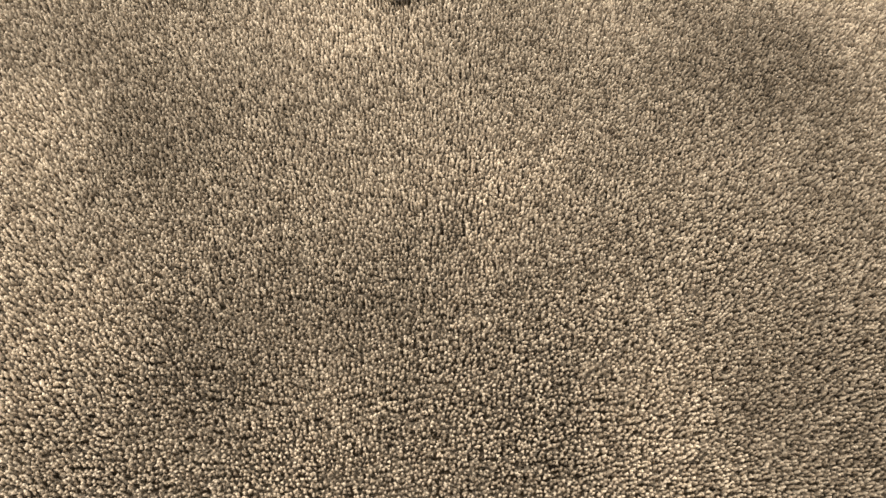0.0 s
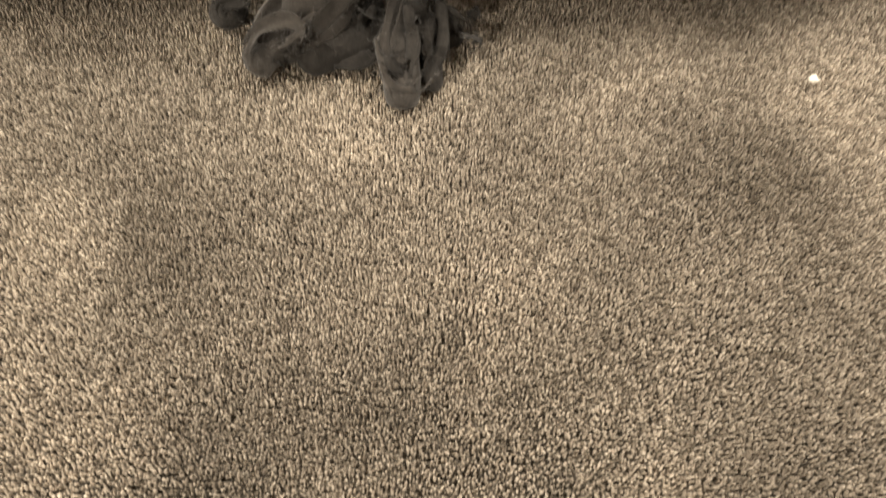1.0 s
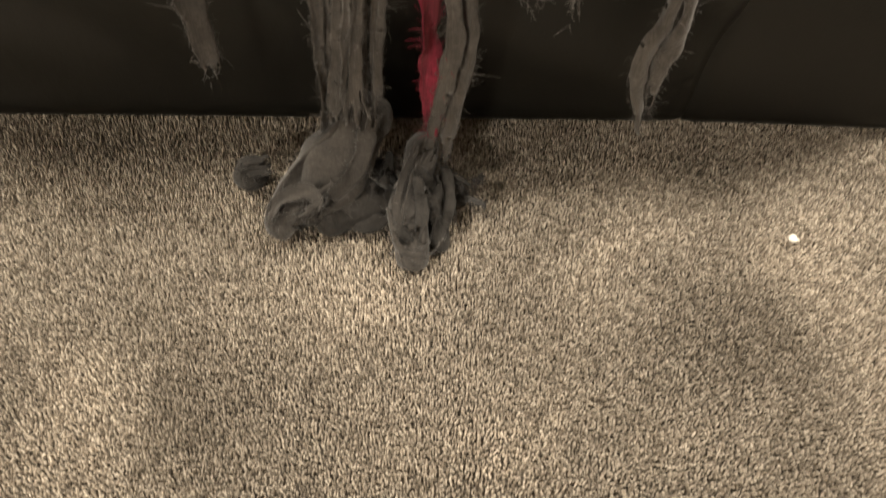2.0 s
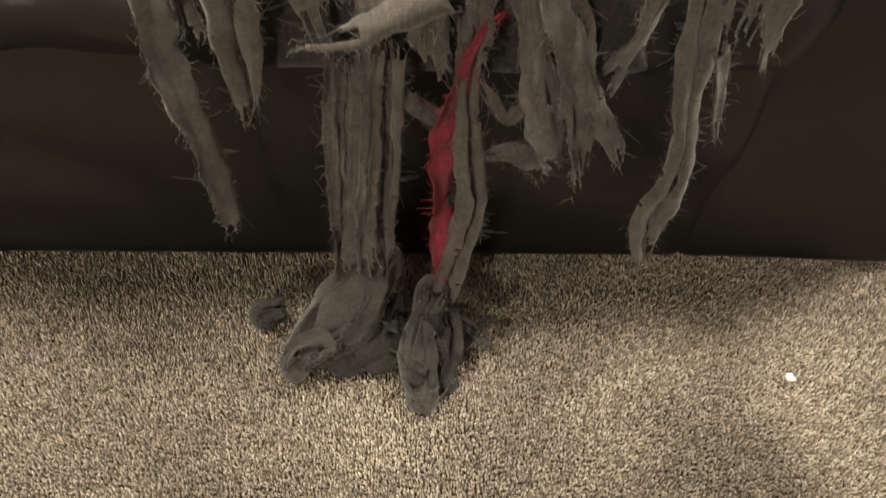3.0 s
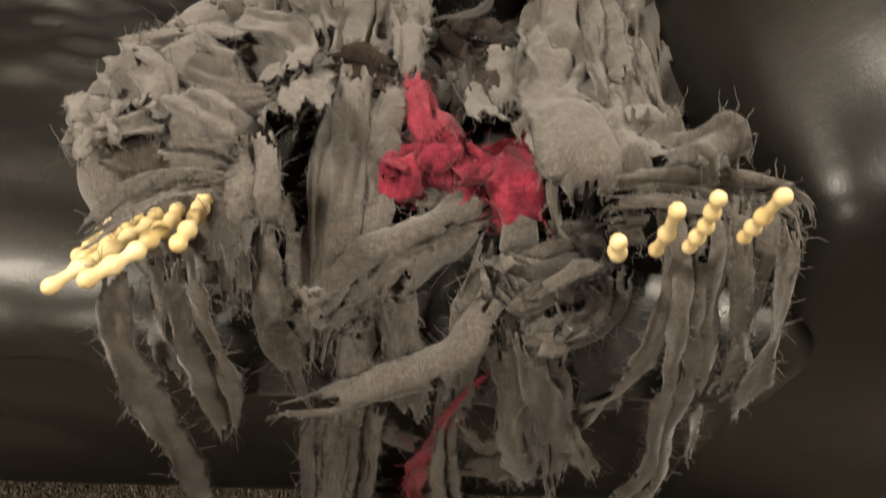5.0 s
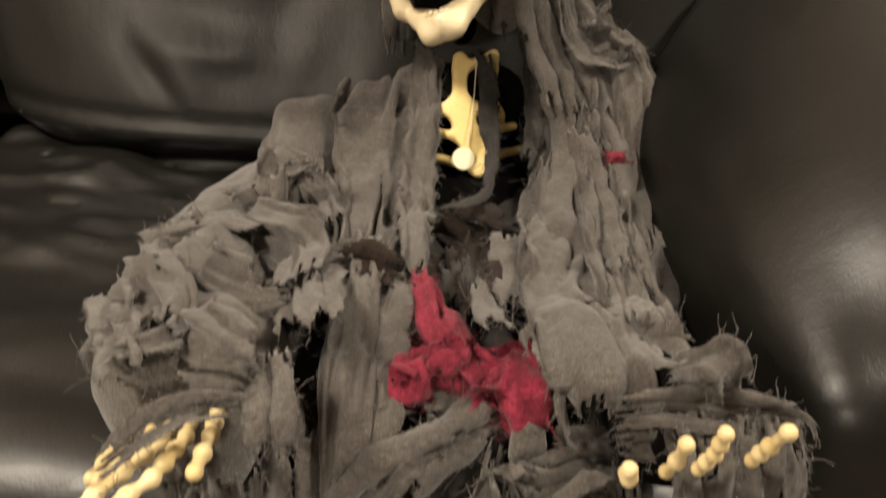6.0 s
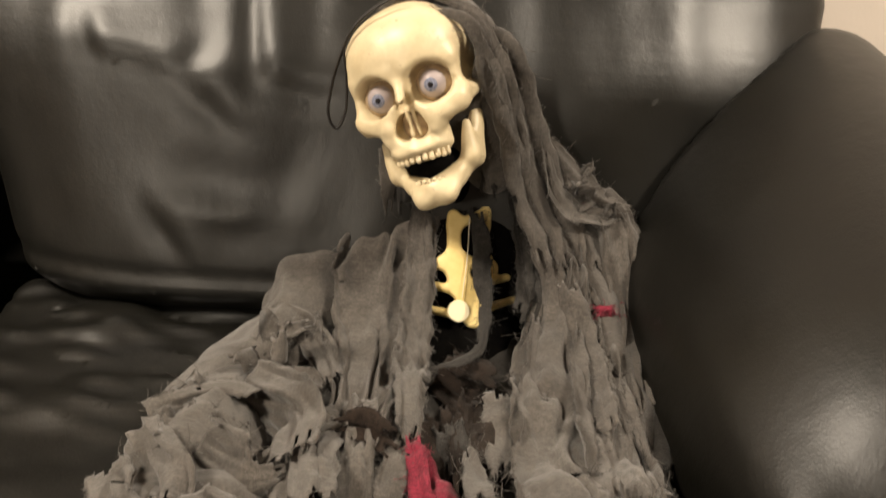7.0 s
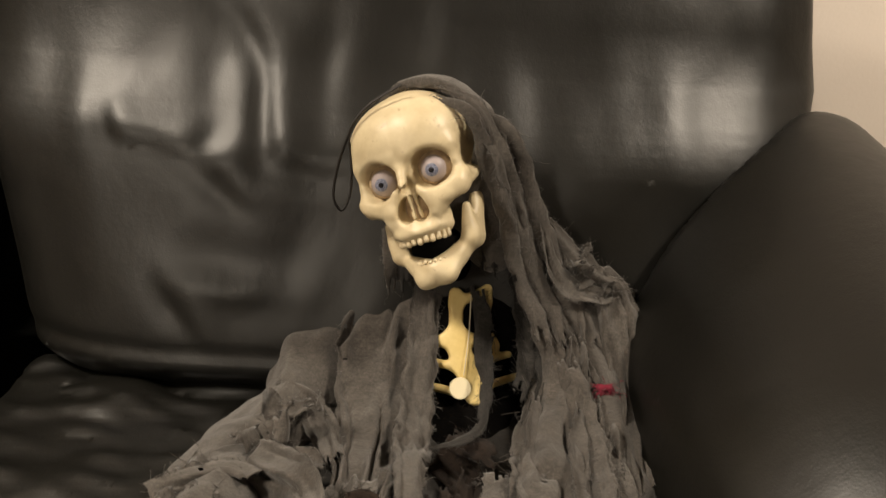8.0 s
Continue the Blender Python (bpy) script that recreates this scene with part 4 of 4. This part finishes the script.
# centre panels
rags(robe, GAUZE, 1, 110, (-0.010, 0.984, 0.464, 0.048), (-0.006, 0.892, 0.480, 0.044), (-0.002, 0.795, 0.483, 0.042), (-0.001, 0.734, 0.469, 0.035), (-0.004, 0.699, 0.447, 0.025), (-0.008, 0.665, 0.407, 0.020))
rags(robe, GAUZE, 1, 111, (0.037, 0.921, 0.480, 0.022), (0.031, 0.847, 0.484, 0.026), (0.025, 0.773, 0.480, 0.029), (0.023, 0.723, 0.465, 0.034), (0.021, 0.682, 0.438, 0.028))
rags(robe, GAUZE, 1, 112, (0.038, 0.735, 0.454, 0.029), (0.048, 0.693, 0.427, 0.031), (0.060, 0.668, 0.378, 0.030), (0.068, 0.661, 0.343, 0.022))
rags(robe, GAUZE, 2, 113, (0.114, 0.763, 0.480, 0.027), (0.066, 0.738, 0.474, 0.030), (0.023, 0.709, 0.459, 0.032), (-0.001, 0.680, 0.440, 0.024), (-0.010, 0.660, 0.406, 0.019))
rags(robe, GAUZE, 1, 114, (0.104, 0.753, 0.472, 0.025), (0.071, 0.724, 0.461, 0.024), (0.040, 0.702, 0.447, 0.022))
rags(robe, GAUZE, 1, 115, (0.112, 0.694, 0.458, 0.018), (0.088, 0.663, 0.433, 0.025), (0.042, 0.651, 0.405, 0.023), (0.002, 0.646, 0.392, 0.019), (-0.033, 0.644, 0.387, 0.010))
rags(robe, GAUZE, 1, 116, (0.020, 0.686, 0.434, 0.024), (0.017, 0.668, 0.404, 0.025), (0.016, 0.657, 0.377, 0.021))
rags(robe, GAUZE, 2, 117, (0.056, 0.768, 0.465, 0.034), (0.079, 0.766, 0.464, 0.030), (0.101, 0.765, 0.464, 0.021))

# left leg wraps
rags(robe, GAUZE, 3, 118, (-0.010, 0.661, 0.361, 0.022), (-0.015, 0.663, 0.259, 0.024), (-0.021, 0.666, 0.152, 0.022), (-0.019, 0.668, 0.053, 0.037))
rags(robe, GAUZE, 3, 119, (0.011, 0.658, 0.375, 0.025), (0.005, 0.655, 0.269, 0.027), (-0.006, 0.658, 0.164, 0.027), (-0.011, 0.660, 0.078, 0.042))
rags(robe, GAUZE, 3, 120, (0.029, 0.659, 0.376, 0.021), (0.025, 0.661, 0.277, 0.021), (0.019, 0.663, 0.175, 0.020), (0.013, 0.666, 0.080, 0.022))

# grey tail beside the sash
rags(robe, GAUZE, 1, 121, (0.112, 0.745, 0.465, 0.017), (0.100, 0.710, 0.447, 0.022), (0.094, 0.674, 0.414, 0.023), (0.089, 0.653, 0.357, 0.022))
rags(robe, GAUZE, 2, 122, (0.090, 0.669, 0.395, 0.019), (0.088, 0.656, 0.338, 0.019), (0.091, 0.657, 0.268, 0.023), (0.096, 0.659, 0.192, 0.031), (0.086, 0.661, 0.111, 0.026), (0.072, 0.663, 0.026, 0.025))

# centre right rags
rags(robe, GAUZE, 2, 123, (0.128, 0.688, 0.431, 0.031), (0.140, 0.667, 0.391, 0.038), (0.161, 0.656, 0.323, 0.055), (0.181, 0.658, 0.229, 0.036))
rags(robe, GAUZE, 1, 124, (0.158, 0.681, 0.415, 0.021), (0.178, 0.659, 0.352, 0.026), (0.210, 0.661, 0.281, 0.018), (0.227, 0.662, 0.243, 0.004))
rags(robe, GAUZE, 1, 125, (0.097, 0.661, 0.345, 0.010), (0.120, 0.662, 0.304, 0.012), (0.135, 0.662, 0.328, 0.015), (0.131, 0.661, 0.378, 0.015))
rags(robe, GAUZE, 1, 126, (0.098, 0.663, 0.262, 0.009), (0.140, 0.663, 0.264, 0.018), (0.167, 0.664, 0.231, 0.023))
rags(robe, GAUZE, 1, 127, (0.037, 0.662, 0.333, 0.015), (0.060, 0.662, 0.304, 0.016), (0.076, 0.662, 0.309, 0.011))

# tangle at the knee
rags(robe, GAUZE, 3, 128, (0.120, 0.729, 0.464, 0.037), (0.145, 0.719, 0.458, 0.045), (0.173, 0.727, 0.463, 0.041), (0.198, 0.731, 0.466, 0.029))
rags(robe, GAUZE, 2, 129, (0.116, 0.712, 0.458, 0.020), (0.132, 0.699, 0.449, 0.024), (0.160, 0.710, 0.456, 0.024), (0.185, 0.711, 0.457, 0.016))
rags(robe, GAUZE, 1, 130, (0.192, 0.715, 0.464, 0.016), (0.184, 0.691, 0.449, 0.020), (0.163, 0.685, 0.445, 0.016), (0.155, 0.697, 0.453, 0.012))
rags(robe, GAUZE, 2, 131, (0.202, 0.729, 0.457, 0.025), (0.200, 0.701, 0.439, 0.021), (0.179, 0.686, 0.429, 0.020), (0.146, 0.682, 0.426, 0.020))
rags(robe, GAUZE, 3, 132, (0.146, 0.740, 0.460, 0.033), (0.180, 0.742, 0.461, 0.038), (0.209, 0.731, 0.456, 0.025))
rags(robe, GAUZE, 3, 133, (0.109, 0.725, 0.450, 0.029), (0.114, 0.694, 0.430, 0.029), (0.132, 0.679, 0.409, 0.025))

# right sleeve rags
rags(robe, GAUZE, 1, 134, (0.214, 0.705, 0.540, 0.016), (0.221, 0.672, 0.500, 0.019), (0.219, 0.666, 0.429, 0.022), (0.214, 0.680, 0.355, 0.025), (0.190, 0.681, 0.315, 0.023))
rags(robe, GAUZE, 2, 135, (0.222, 0.708, 0.550, 0.018), (0.226, 0.678, 0.524, 0.021), (0.231, 0.659, 0.486, 0.026), (0.248, 0.661, 0.425, 0.026), (0.267, 0.675, 0.349, 0.030), (0.273, 0.676, 0.297, 0.025), (0.285, 0.677, 0.216, 0.026), (0.276, 0.678, 0.149, 0.034), (0.286, 0.679, 0.065, 0.007))
rags(robe, GAUZE, 2, 136, (0.244, 0.708, 0.551, 0.020), (0.247, 0.680, 0.530, 0.024), (0.258, 0.663, 0.483, 0.028), (0.280, 0.666, 0.420, 0.031), (0.286, 0.676, 0.363, 0.022))
rags(robe, GAUZE, 1, 137, (0.281, 0.699, 0.544, 0.026), (0.283, 0.674, 0.519, 0.018), (0.286, 0.657, 0.485, 0.015), (0.301, 0.661, 0.414, 0.025), (0.317, 0.673, 0.338, 0.016))
rags(robe, GAUZE, 2, 138, (0.262, 0.708, 0.551, 0.018), (0.264, 0.682, 0.528, 0.021), (0.273, 0.666, 0.480, 0.019), (0.286, 0.668, 0.430, 0.024))
rags(robe, GAUZE, 1, 139, (0.274, 0.666, 0.378, 0.017), (0.290, 0.671, 0.322, 0.012), (0.304, 0.672, 0.267, 0.004))
rags(robe, GAUZE, 3, 140, (0.172, 0.709, 0.548, 0.018), (0.208, 0.712, 0.550, 0.025), (0.247, 0.712, 0.549, 0.025), (0.286, 0.706, 0.547, 0.025), (0.290, 0.682, 0.536, 0.021))
rags(robe, GAUZE, 3, 141, (0.183, 0.703, 0.526, 0.022), (0.206, 0.708, 0.528, 0.029), (0.235, 0.705, 0.527, 0.029))

# left sleeve heap
rags(robe, GAUZE, 2, 142, (-0.134, 0.671, 0.529, 0.017), (-0.112, 0.692, 0.538, 0.022), (-0.087, 0.703, 0.543, 0.020), (-0.057, 0.704, 0.544, 0.017))
rags(robe, GAUZE, 2, 143, (-0.145, 0.737, 0.541, 0.036), (-0.118, 0.752, 0.536, 0.041), (-0.100, 0.779, 0.528, 0.035))
rags(robe, GAUZE, 2, 144, (-0.100, 0.722, 0.550, 0.031), (-0.072, 0.718, 0.550, 0.035), (-0.051, 0.712, 0.547, 0.028))
rags(robe, GAUZE, 2, 145, (-0.049, 0.745, 0.545, 0.029), (-0.038, 0.693, 0.541, 0.027), (-0.035, 0.675, 0.517, 0.021))
rags(robe, GAUZE, 1, 146, (-0.195, 0.888, 0.490, 0.058), (-0.140, 0.814, 0.522, 0.055), (-0.130, 0.754, 0.542, 0.041))
rags(robe, GAUZE, 1, 147, (-0.199, 0.936, 0.473, 0.036), (-0.149, 0.977, 0.455, 0.050), (-0.108, 0.965, 0.461, 0.044))
rags(robe, GAUZE, 1, 148, (-0.127, 1.023, 0.441, 0.065), (-0.068, 0.955, 0.472, 0.070), (-0.057, 0.846, 0.519, 0.049))
rags(robe, GAUZE, 1, 149, (-0.138, 0.874, 0.501, 0.057), (-0.090, 0.832, 0.519, 0.061), (-0.053, 0.847, 0.512, 0.045))
rags(robe, GAUZE, 1, 150, (-0.109, 0.783, 0.533, 0.044), (-0.077, 0.751, 0.543, 0.045), (-0.046, 0.728, 0.550, 0.032))
rags(robe, GAUZE, 1, 151, (-0.052, 0.892, 0.488, 0.044), (-0.041, 0.823, 0.518, 0.043), (-0.036, 0.781, 0.533, 0.032))
rags(robe, GAUZE, 1, 152, (-0.042, 0.986, 0.447, 0.034), (-0.028, 0.869, 0.498, 0.033), (-0.021, 0.797, 0.528, 0.025))
rags(robe, GAUZE, 1, 153, (-0.199, 0.851, 0.499, 0.036), (-0.161, 0.773, 0.530, 0.035), (-0.136, 0.719, 0.546, 0.028))

# upper left robe
rags(robe, GAUZE, 1, 154, (-0.005, 1.350, 0.490, 0.090), (0.005, 1.315, 0.513, 0.105), (0.003, 1.238, 0.462, 0.131), (-0.003, 1.162, 0.434, 0.103), (-0.005, 1.054, 0.439, 0.074), (-0.001, 0.927, 0.472, 0.059), (0.000, 0.889, 0.474, 0.050))
rags(robe, GAUZE, 1, 155, (0.045, 1.345, 0.520, 0.030), (0.052, 1.300, 0.524, 0.036), (0.050, 1.217, 0.461, 0.040), (0.045, 1.101, 0.438, 0.043), (0.044, 0.960, 0.475, 0.030), (0.042, 0.903, 0.483, 0.022))
rags(robe, GAUZE, 1, 156, (-0.135, 1.160, 0.435, 0.034), (-0.107, 1.151, 0.435, 0.047), (-0.068, 1.113, 0.431, 0.039), (-0.038, 1.019, 0.450, 0.029))

# upper right robe
rags(robe, GAUZE, 1, 157, (0.232, 1.215, 0.500, 0.060), (0.224, 1.150, 0.470, 0.085), (0.212, 1.050, 0.456, 0.112), (0.203, 0.910, 0.478, 0.122), (0.196, 0.800, 0.524, 0.116), (0.196, 0.748, 0.538, 0.112), (0.198, 0.736, 0.520, 0.110), (0.200, 0.752, 0.503, 0.100))
rags(robe, GAUZE, 1, 158, (0.190, 1.135, 0.470, 0.016), (0.176, 1.040, 0.462, 0.026), (0.158, 0.920, 0.478, 0.028), (0.138, 0.815, 0.514, 0.026), (0.128, 0.760, 0.530, 0.020))
rags(robe, GAUZE, 1, 159, (0.240, 1.120, 0.470, 0.014), (0.222, 1.010, 0.466, 0.024), (0.206, 0.890, 0.492, 0.022), (0.196, 0.820, 0.520, 0.014))
rags(robe, GAUZE, 1, 160, (0.258, 1.099, 0.453, 0.046), (0.259, 0.960, 0.457, 0.045), (0.251, 0.849, 0.488, 0.043), (0.233, 0.758, 0.528, 0.032))
rags(robe, GAUZE, 1, 161, (0.134, 1.018, 0.453, 0.036), (0.133, 0.943, 0.465, 0.027), (0.121, 0.863, 0.486, 0.019))
rags(robe, GAUZE, 1, 162, (0.225, 1.183, 0.492, 0.034), (0.243, 1.108, 0.469, 0.036), (0.247, 1.023, 0.463, 0.030), (0.239, 0.937, 0.477, 0.021))
rags(robe, GAUZE, 1, 163, (0.270, 1.300, 0.560, 0.060), (0.287, 1.255, 0.532, 0.084), (0.300, 1.192, 0.474, 0.084), (0.287, 1.107, 0.449, 0.066), (0.281, 0.994, 0.443, 0.053))
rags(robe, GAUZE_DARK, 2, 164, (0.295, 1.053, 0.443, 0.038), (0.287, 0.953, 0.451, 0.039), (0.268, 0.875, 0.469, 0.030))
rags(robe, GAUZE, 1, 165, (0.096, 0.899, 0.490, 0.010), (0.101, 0.846, 0.510, 0.021), (0.105, 0.794, 0.533, 0.025))

# hood falls
rags(robe, GAUZE, 2, 166, (0.050, 1.275, 0.800, 0.008), (0.098, 1.255, 0.785, 0.030), (0.129, 1.255, 0.721, 0.036), (0.153, 1.253, 0.649, 0.039), (0.180, 1.243, 0.585, 0.040), (0.205, 1.221, 0.533, 0.038), (0.218, 1.177, 0.495, 0.031))
rags(robe, GAUZE, 2, 167, (0.090, 1.285, 0.782, 0.010), (0.134, 1.265, 0.754, 0.041), (0.169, 1.265, 0.676, 0.051), (0.201, 1.256, 0.604, 0.055), (0.231, 1.238, 0.541, 0.056), (0.246, 1.201, 0.497, 0.043))
rags(robe, GAUZE, 2, 168, (0.195, 1.275, 0.645, 0.014), (0.237, 1.258, 0.581, 0.066), (0.276, 1.255, 0.560, 0.052), (0.313, 1.255, 0.558, 0.019))
rags(robe, GAUZE, 2, 169, (0.225, 1.285, 0.590, 0.030), (0.239, 1.262, 0.566, 0.070), (0.278, 1.241, 0.526, 0.081), (0.291, 1.199, 0.484, 0.058))
rags(robe, GAUZE, 1, 170, (0.178, 1.246, 0.567, 0.029), (0.221, 1.216, 0.512, 0.032), (0.250, 1.177, 0.488, 0.028), (0.269, 1.150, 0.474, 0.017))
rags(robe, GAUZE, 1, 171, (0.196, 1.231, 0.526, 0.029), (0.229, 1.162, 0.472, 0.031), (0.245, 1.117, 0.456, 0.024))
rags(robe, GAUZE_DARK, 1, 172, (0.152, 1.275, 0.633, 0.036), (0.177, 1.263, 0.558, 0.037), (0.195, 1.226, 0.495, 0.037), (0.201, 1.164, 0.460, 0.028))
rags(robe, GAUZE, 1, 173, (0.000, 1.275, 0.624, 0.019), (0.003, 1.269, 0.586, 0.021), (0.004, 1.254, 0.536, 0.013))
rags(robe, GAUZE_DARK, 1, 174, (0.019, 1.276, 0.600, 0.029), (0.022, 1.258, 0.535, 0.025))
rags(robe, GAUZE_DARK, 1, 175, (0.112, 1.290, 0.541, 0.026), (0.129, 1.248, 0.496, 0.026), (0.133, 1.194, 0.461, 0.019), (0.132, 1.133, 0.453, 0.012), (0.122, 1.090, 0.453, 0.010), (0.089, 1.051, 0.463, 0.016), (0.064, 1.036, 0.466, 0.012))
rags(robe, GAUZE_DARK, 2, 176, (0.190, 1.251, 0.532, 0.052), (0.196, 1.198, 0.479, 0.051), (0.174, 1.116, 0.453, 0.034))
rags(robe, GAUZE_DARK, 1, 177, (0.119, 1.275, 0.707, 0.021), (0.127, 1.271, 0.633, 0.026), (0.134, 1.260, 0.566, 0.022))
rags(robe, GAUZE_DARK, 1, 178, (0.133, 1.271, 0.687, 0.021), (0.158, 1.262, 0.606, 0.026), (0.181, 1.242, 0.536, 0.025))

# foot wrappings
rags(robe, GAUZE_MID, 2, 179, (-0.007, 0.663, 0.090, 0.036), (-0.040, 0.640, 0.064, 0.042), (-0.072, 0.607, 0.045, 0.032), (-0.088, 0.582, 0.034, 0.013))
rags(robe, GAUZE_MID, 2, 180, (0.013, 0.664, 0.084, 0.024), (-0.008, 0.631, 0.052, 0.031), (-0.040, 0.604, 0.038, 0.028), (-0.075, 0.593, 0.034, 0.014))
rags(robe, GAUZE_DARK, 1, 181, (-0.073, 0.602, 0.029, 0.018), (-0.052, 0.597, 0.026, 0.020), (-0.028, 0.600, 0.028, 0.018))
rags(robe, GAUZE_MID, 2, 182, (0.065, 0.652, 0.074, 0.022), (0.050, 0.622, 0.050, 0.028), (0.043, 0.590, 0.035, 0.029), (0.049, 0.556, 0.021, 0.026))
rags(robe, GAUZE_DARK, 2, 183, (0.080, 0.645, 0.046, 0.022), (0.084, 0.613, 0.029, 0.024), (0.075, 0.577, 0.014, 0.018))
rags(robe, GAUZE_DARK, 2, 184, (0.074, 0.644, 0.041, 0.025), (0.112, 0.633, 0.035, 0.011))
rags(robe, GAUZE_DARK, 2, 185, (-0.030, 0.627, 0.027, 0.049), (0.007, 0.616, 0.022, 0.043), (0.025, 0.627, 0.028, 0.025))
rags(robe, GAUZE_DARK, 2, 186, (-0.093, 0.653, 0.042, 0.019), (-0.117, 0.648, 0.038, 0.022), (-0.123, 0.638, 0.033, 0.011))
rags(robe, GAUZE_MID, 1, 187, (-0.089, 0.580, 0.039, 0.009), (-0.077, 0.603, 0.049, 0.013), (-0.051, 0.612, 0.054, 0.014), (-0.039, 0.601, 0.048, 0.012), (-0.061, 0.585, 0.041, 0.009))
rags(robe, GAUZE_MID, 1, 188, (0.014, 0.668, 0.109, 0.015), (0.003, 0.639, 0.066, 0.018), (-0.022, 0.614, 0.050, 0.016), (-0.056, 0.591, 0.039, 0.011))
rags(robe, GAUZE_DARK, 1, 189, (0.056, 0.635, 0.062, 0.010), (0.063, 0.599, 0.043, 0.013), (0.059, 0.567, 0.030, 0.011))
rags(robe, GAUZE_MID, 1, 190, (0.029, 0.599, 0.043, 0.012), (0.039, 0.562, 0.027, 0.013), (0.062, 0.554, 0.024, 0.012), (0.080, 0.572, 0.032, 0.009))

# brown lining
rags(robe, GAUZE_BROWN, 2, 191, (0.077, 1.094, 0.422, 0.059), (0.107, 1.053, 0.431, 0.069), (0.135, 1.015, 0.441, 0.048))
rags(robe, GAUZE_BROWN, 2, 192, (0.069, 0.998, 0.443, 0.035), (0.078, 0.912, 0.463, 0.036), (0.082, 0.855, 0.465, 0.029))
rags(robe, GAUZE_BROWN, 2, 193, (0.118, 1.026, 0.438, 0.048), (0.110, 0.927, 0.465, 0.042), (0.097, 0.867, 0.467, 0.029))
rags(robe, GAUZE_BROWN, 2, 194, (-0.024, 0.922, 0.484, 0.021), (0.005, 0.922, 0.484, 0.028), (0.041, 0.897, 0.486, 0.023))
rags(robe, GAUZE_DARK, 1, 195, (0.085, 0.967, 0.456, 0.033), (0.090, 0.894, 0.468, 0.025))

# red sash
def sash_knot(p):
    d = rod(p, (0.050, 0.912, 0.476), (0.086, 0.812, 0.482), 0.007, 0.011)
    d = melt(d, rod(p, (0.086, 0.812, 0.480), (0.128, 0.772, 0.478), 0.016, 0.022), 0.015)
    d = melt(d, rod(p, (0.092, 0.808, 0.474), (0.044, 0.793, 0.470), 0.014, 0.021), 0.015)
    d = melt(d, rod(p, (0.100, 0.798, 0.476), (0.136, 0.806, 0.478), 0.016, 0.020), 0.015)
    d = melt(d, rod(p, (0.128, 0.772, 0.474), (0.136, 0.742, 0.462), 0.018, 0.010), 0.015)
    return d + wrinkle(p, 94, 0.011, 95.0) + 0.0022 * waves(p, 95, 240.0, 3)


draped(sash, "knot", GAUZE_RED, sash_knot, (0.005, 0.70, 0.42), (0.18, 0.94, 0.53), 0.0036, "crumpled bow")
rags(sash, GAUZE_RED, 1, 196, (0.050, 0.915, 0.485, 0.017), (0.063, 0.835, 0.488, 0.020), (0.089, 0.793, 0.489, 0.020), (0.116, 0.766, 0.483, 0.021), (0.139, 0.752, 0.455, 0.014))
rags(sash, GAUZE_RED, 2, 197, (0.087, 0.807, 0.484, 0.022), (0.117, 0.780, 0.480, 0.034), (0.138, 0.741, 0.471, 0.023))
rags(sash, GAUZE_RED, 3, 198, (0.036, 0.793, 0.481, 0.034), (0.055, 0.792, 0.480, 0.044), (0.079, 0.802, 0.482, 0.026))
rags(sash, GAUZE_RED, 3, 199, (0.104, 0.795, 0.483, 0.026), (0.128, 0.802, 0.484, 0.048), (0.144, 0.768, 0.477, 0.024))
rags(sash, GAUZE_RED, 1, 200, (0.114, 0.673, 0.400, 0.006), (0.089, 0.657, 0.374, 0.008), (0.074, 0.658, 0.307, 0.021), (0.069, 0.661, 0.214, 0.021), (0.076, 0.664, 0.074, 0.014))
rags(sash, GAUZE_RED, 2, 201, (0.261, 1.147, 0.472, 0.018), (0.280, 1.153, 0.473, 0.018), (0.301, 1.154, 0.473, 0.021))
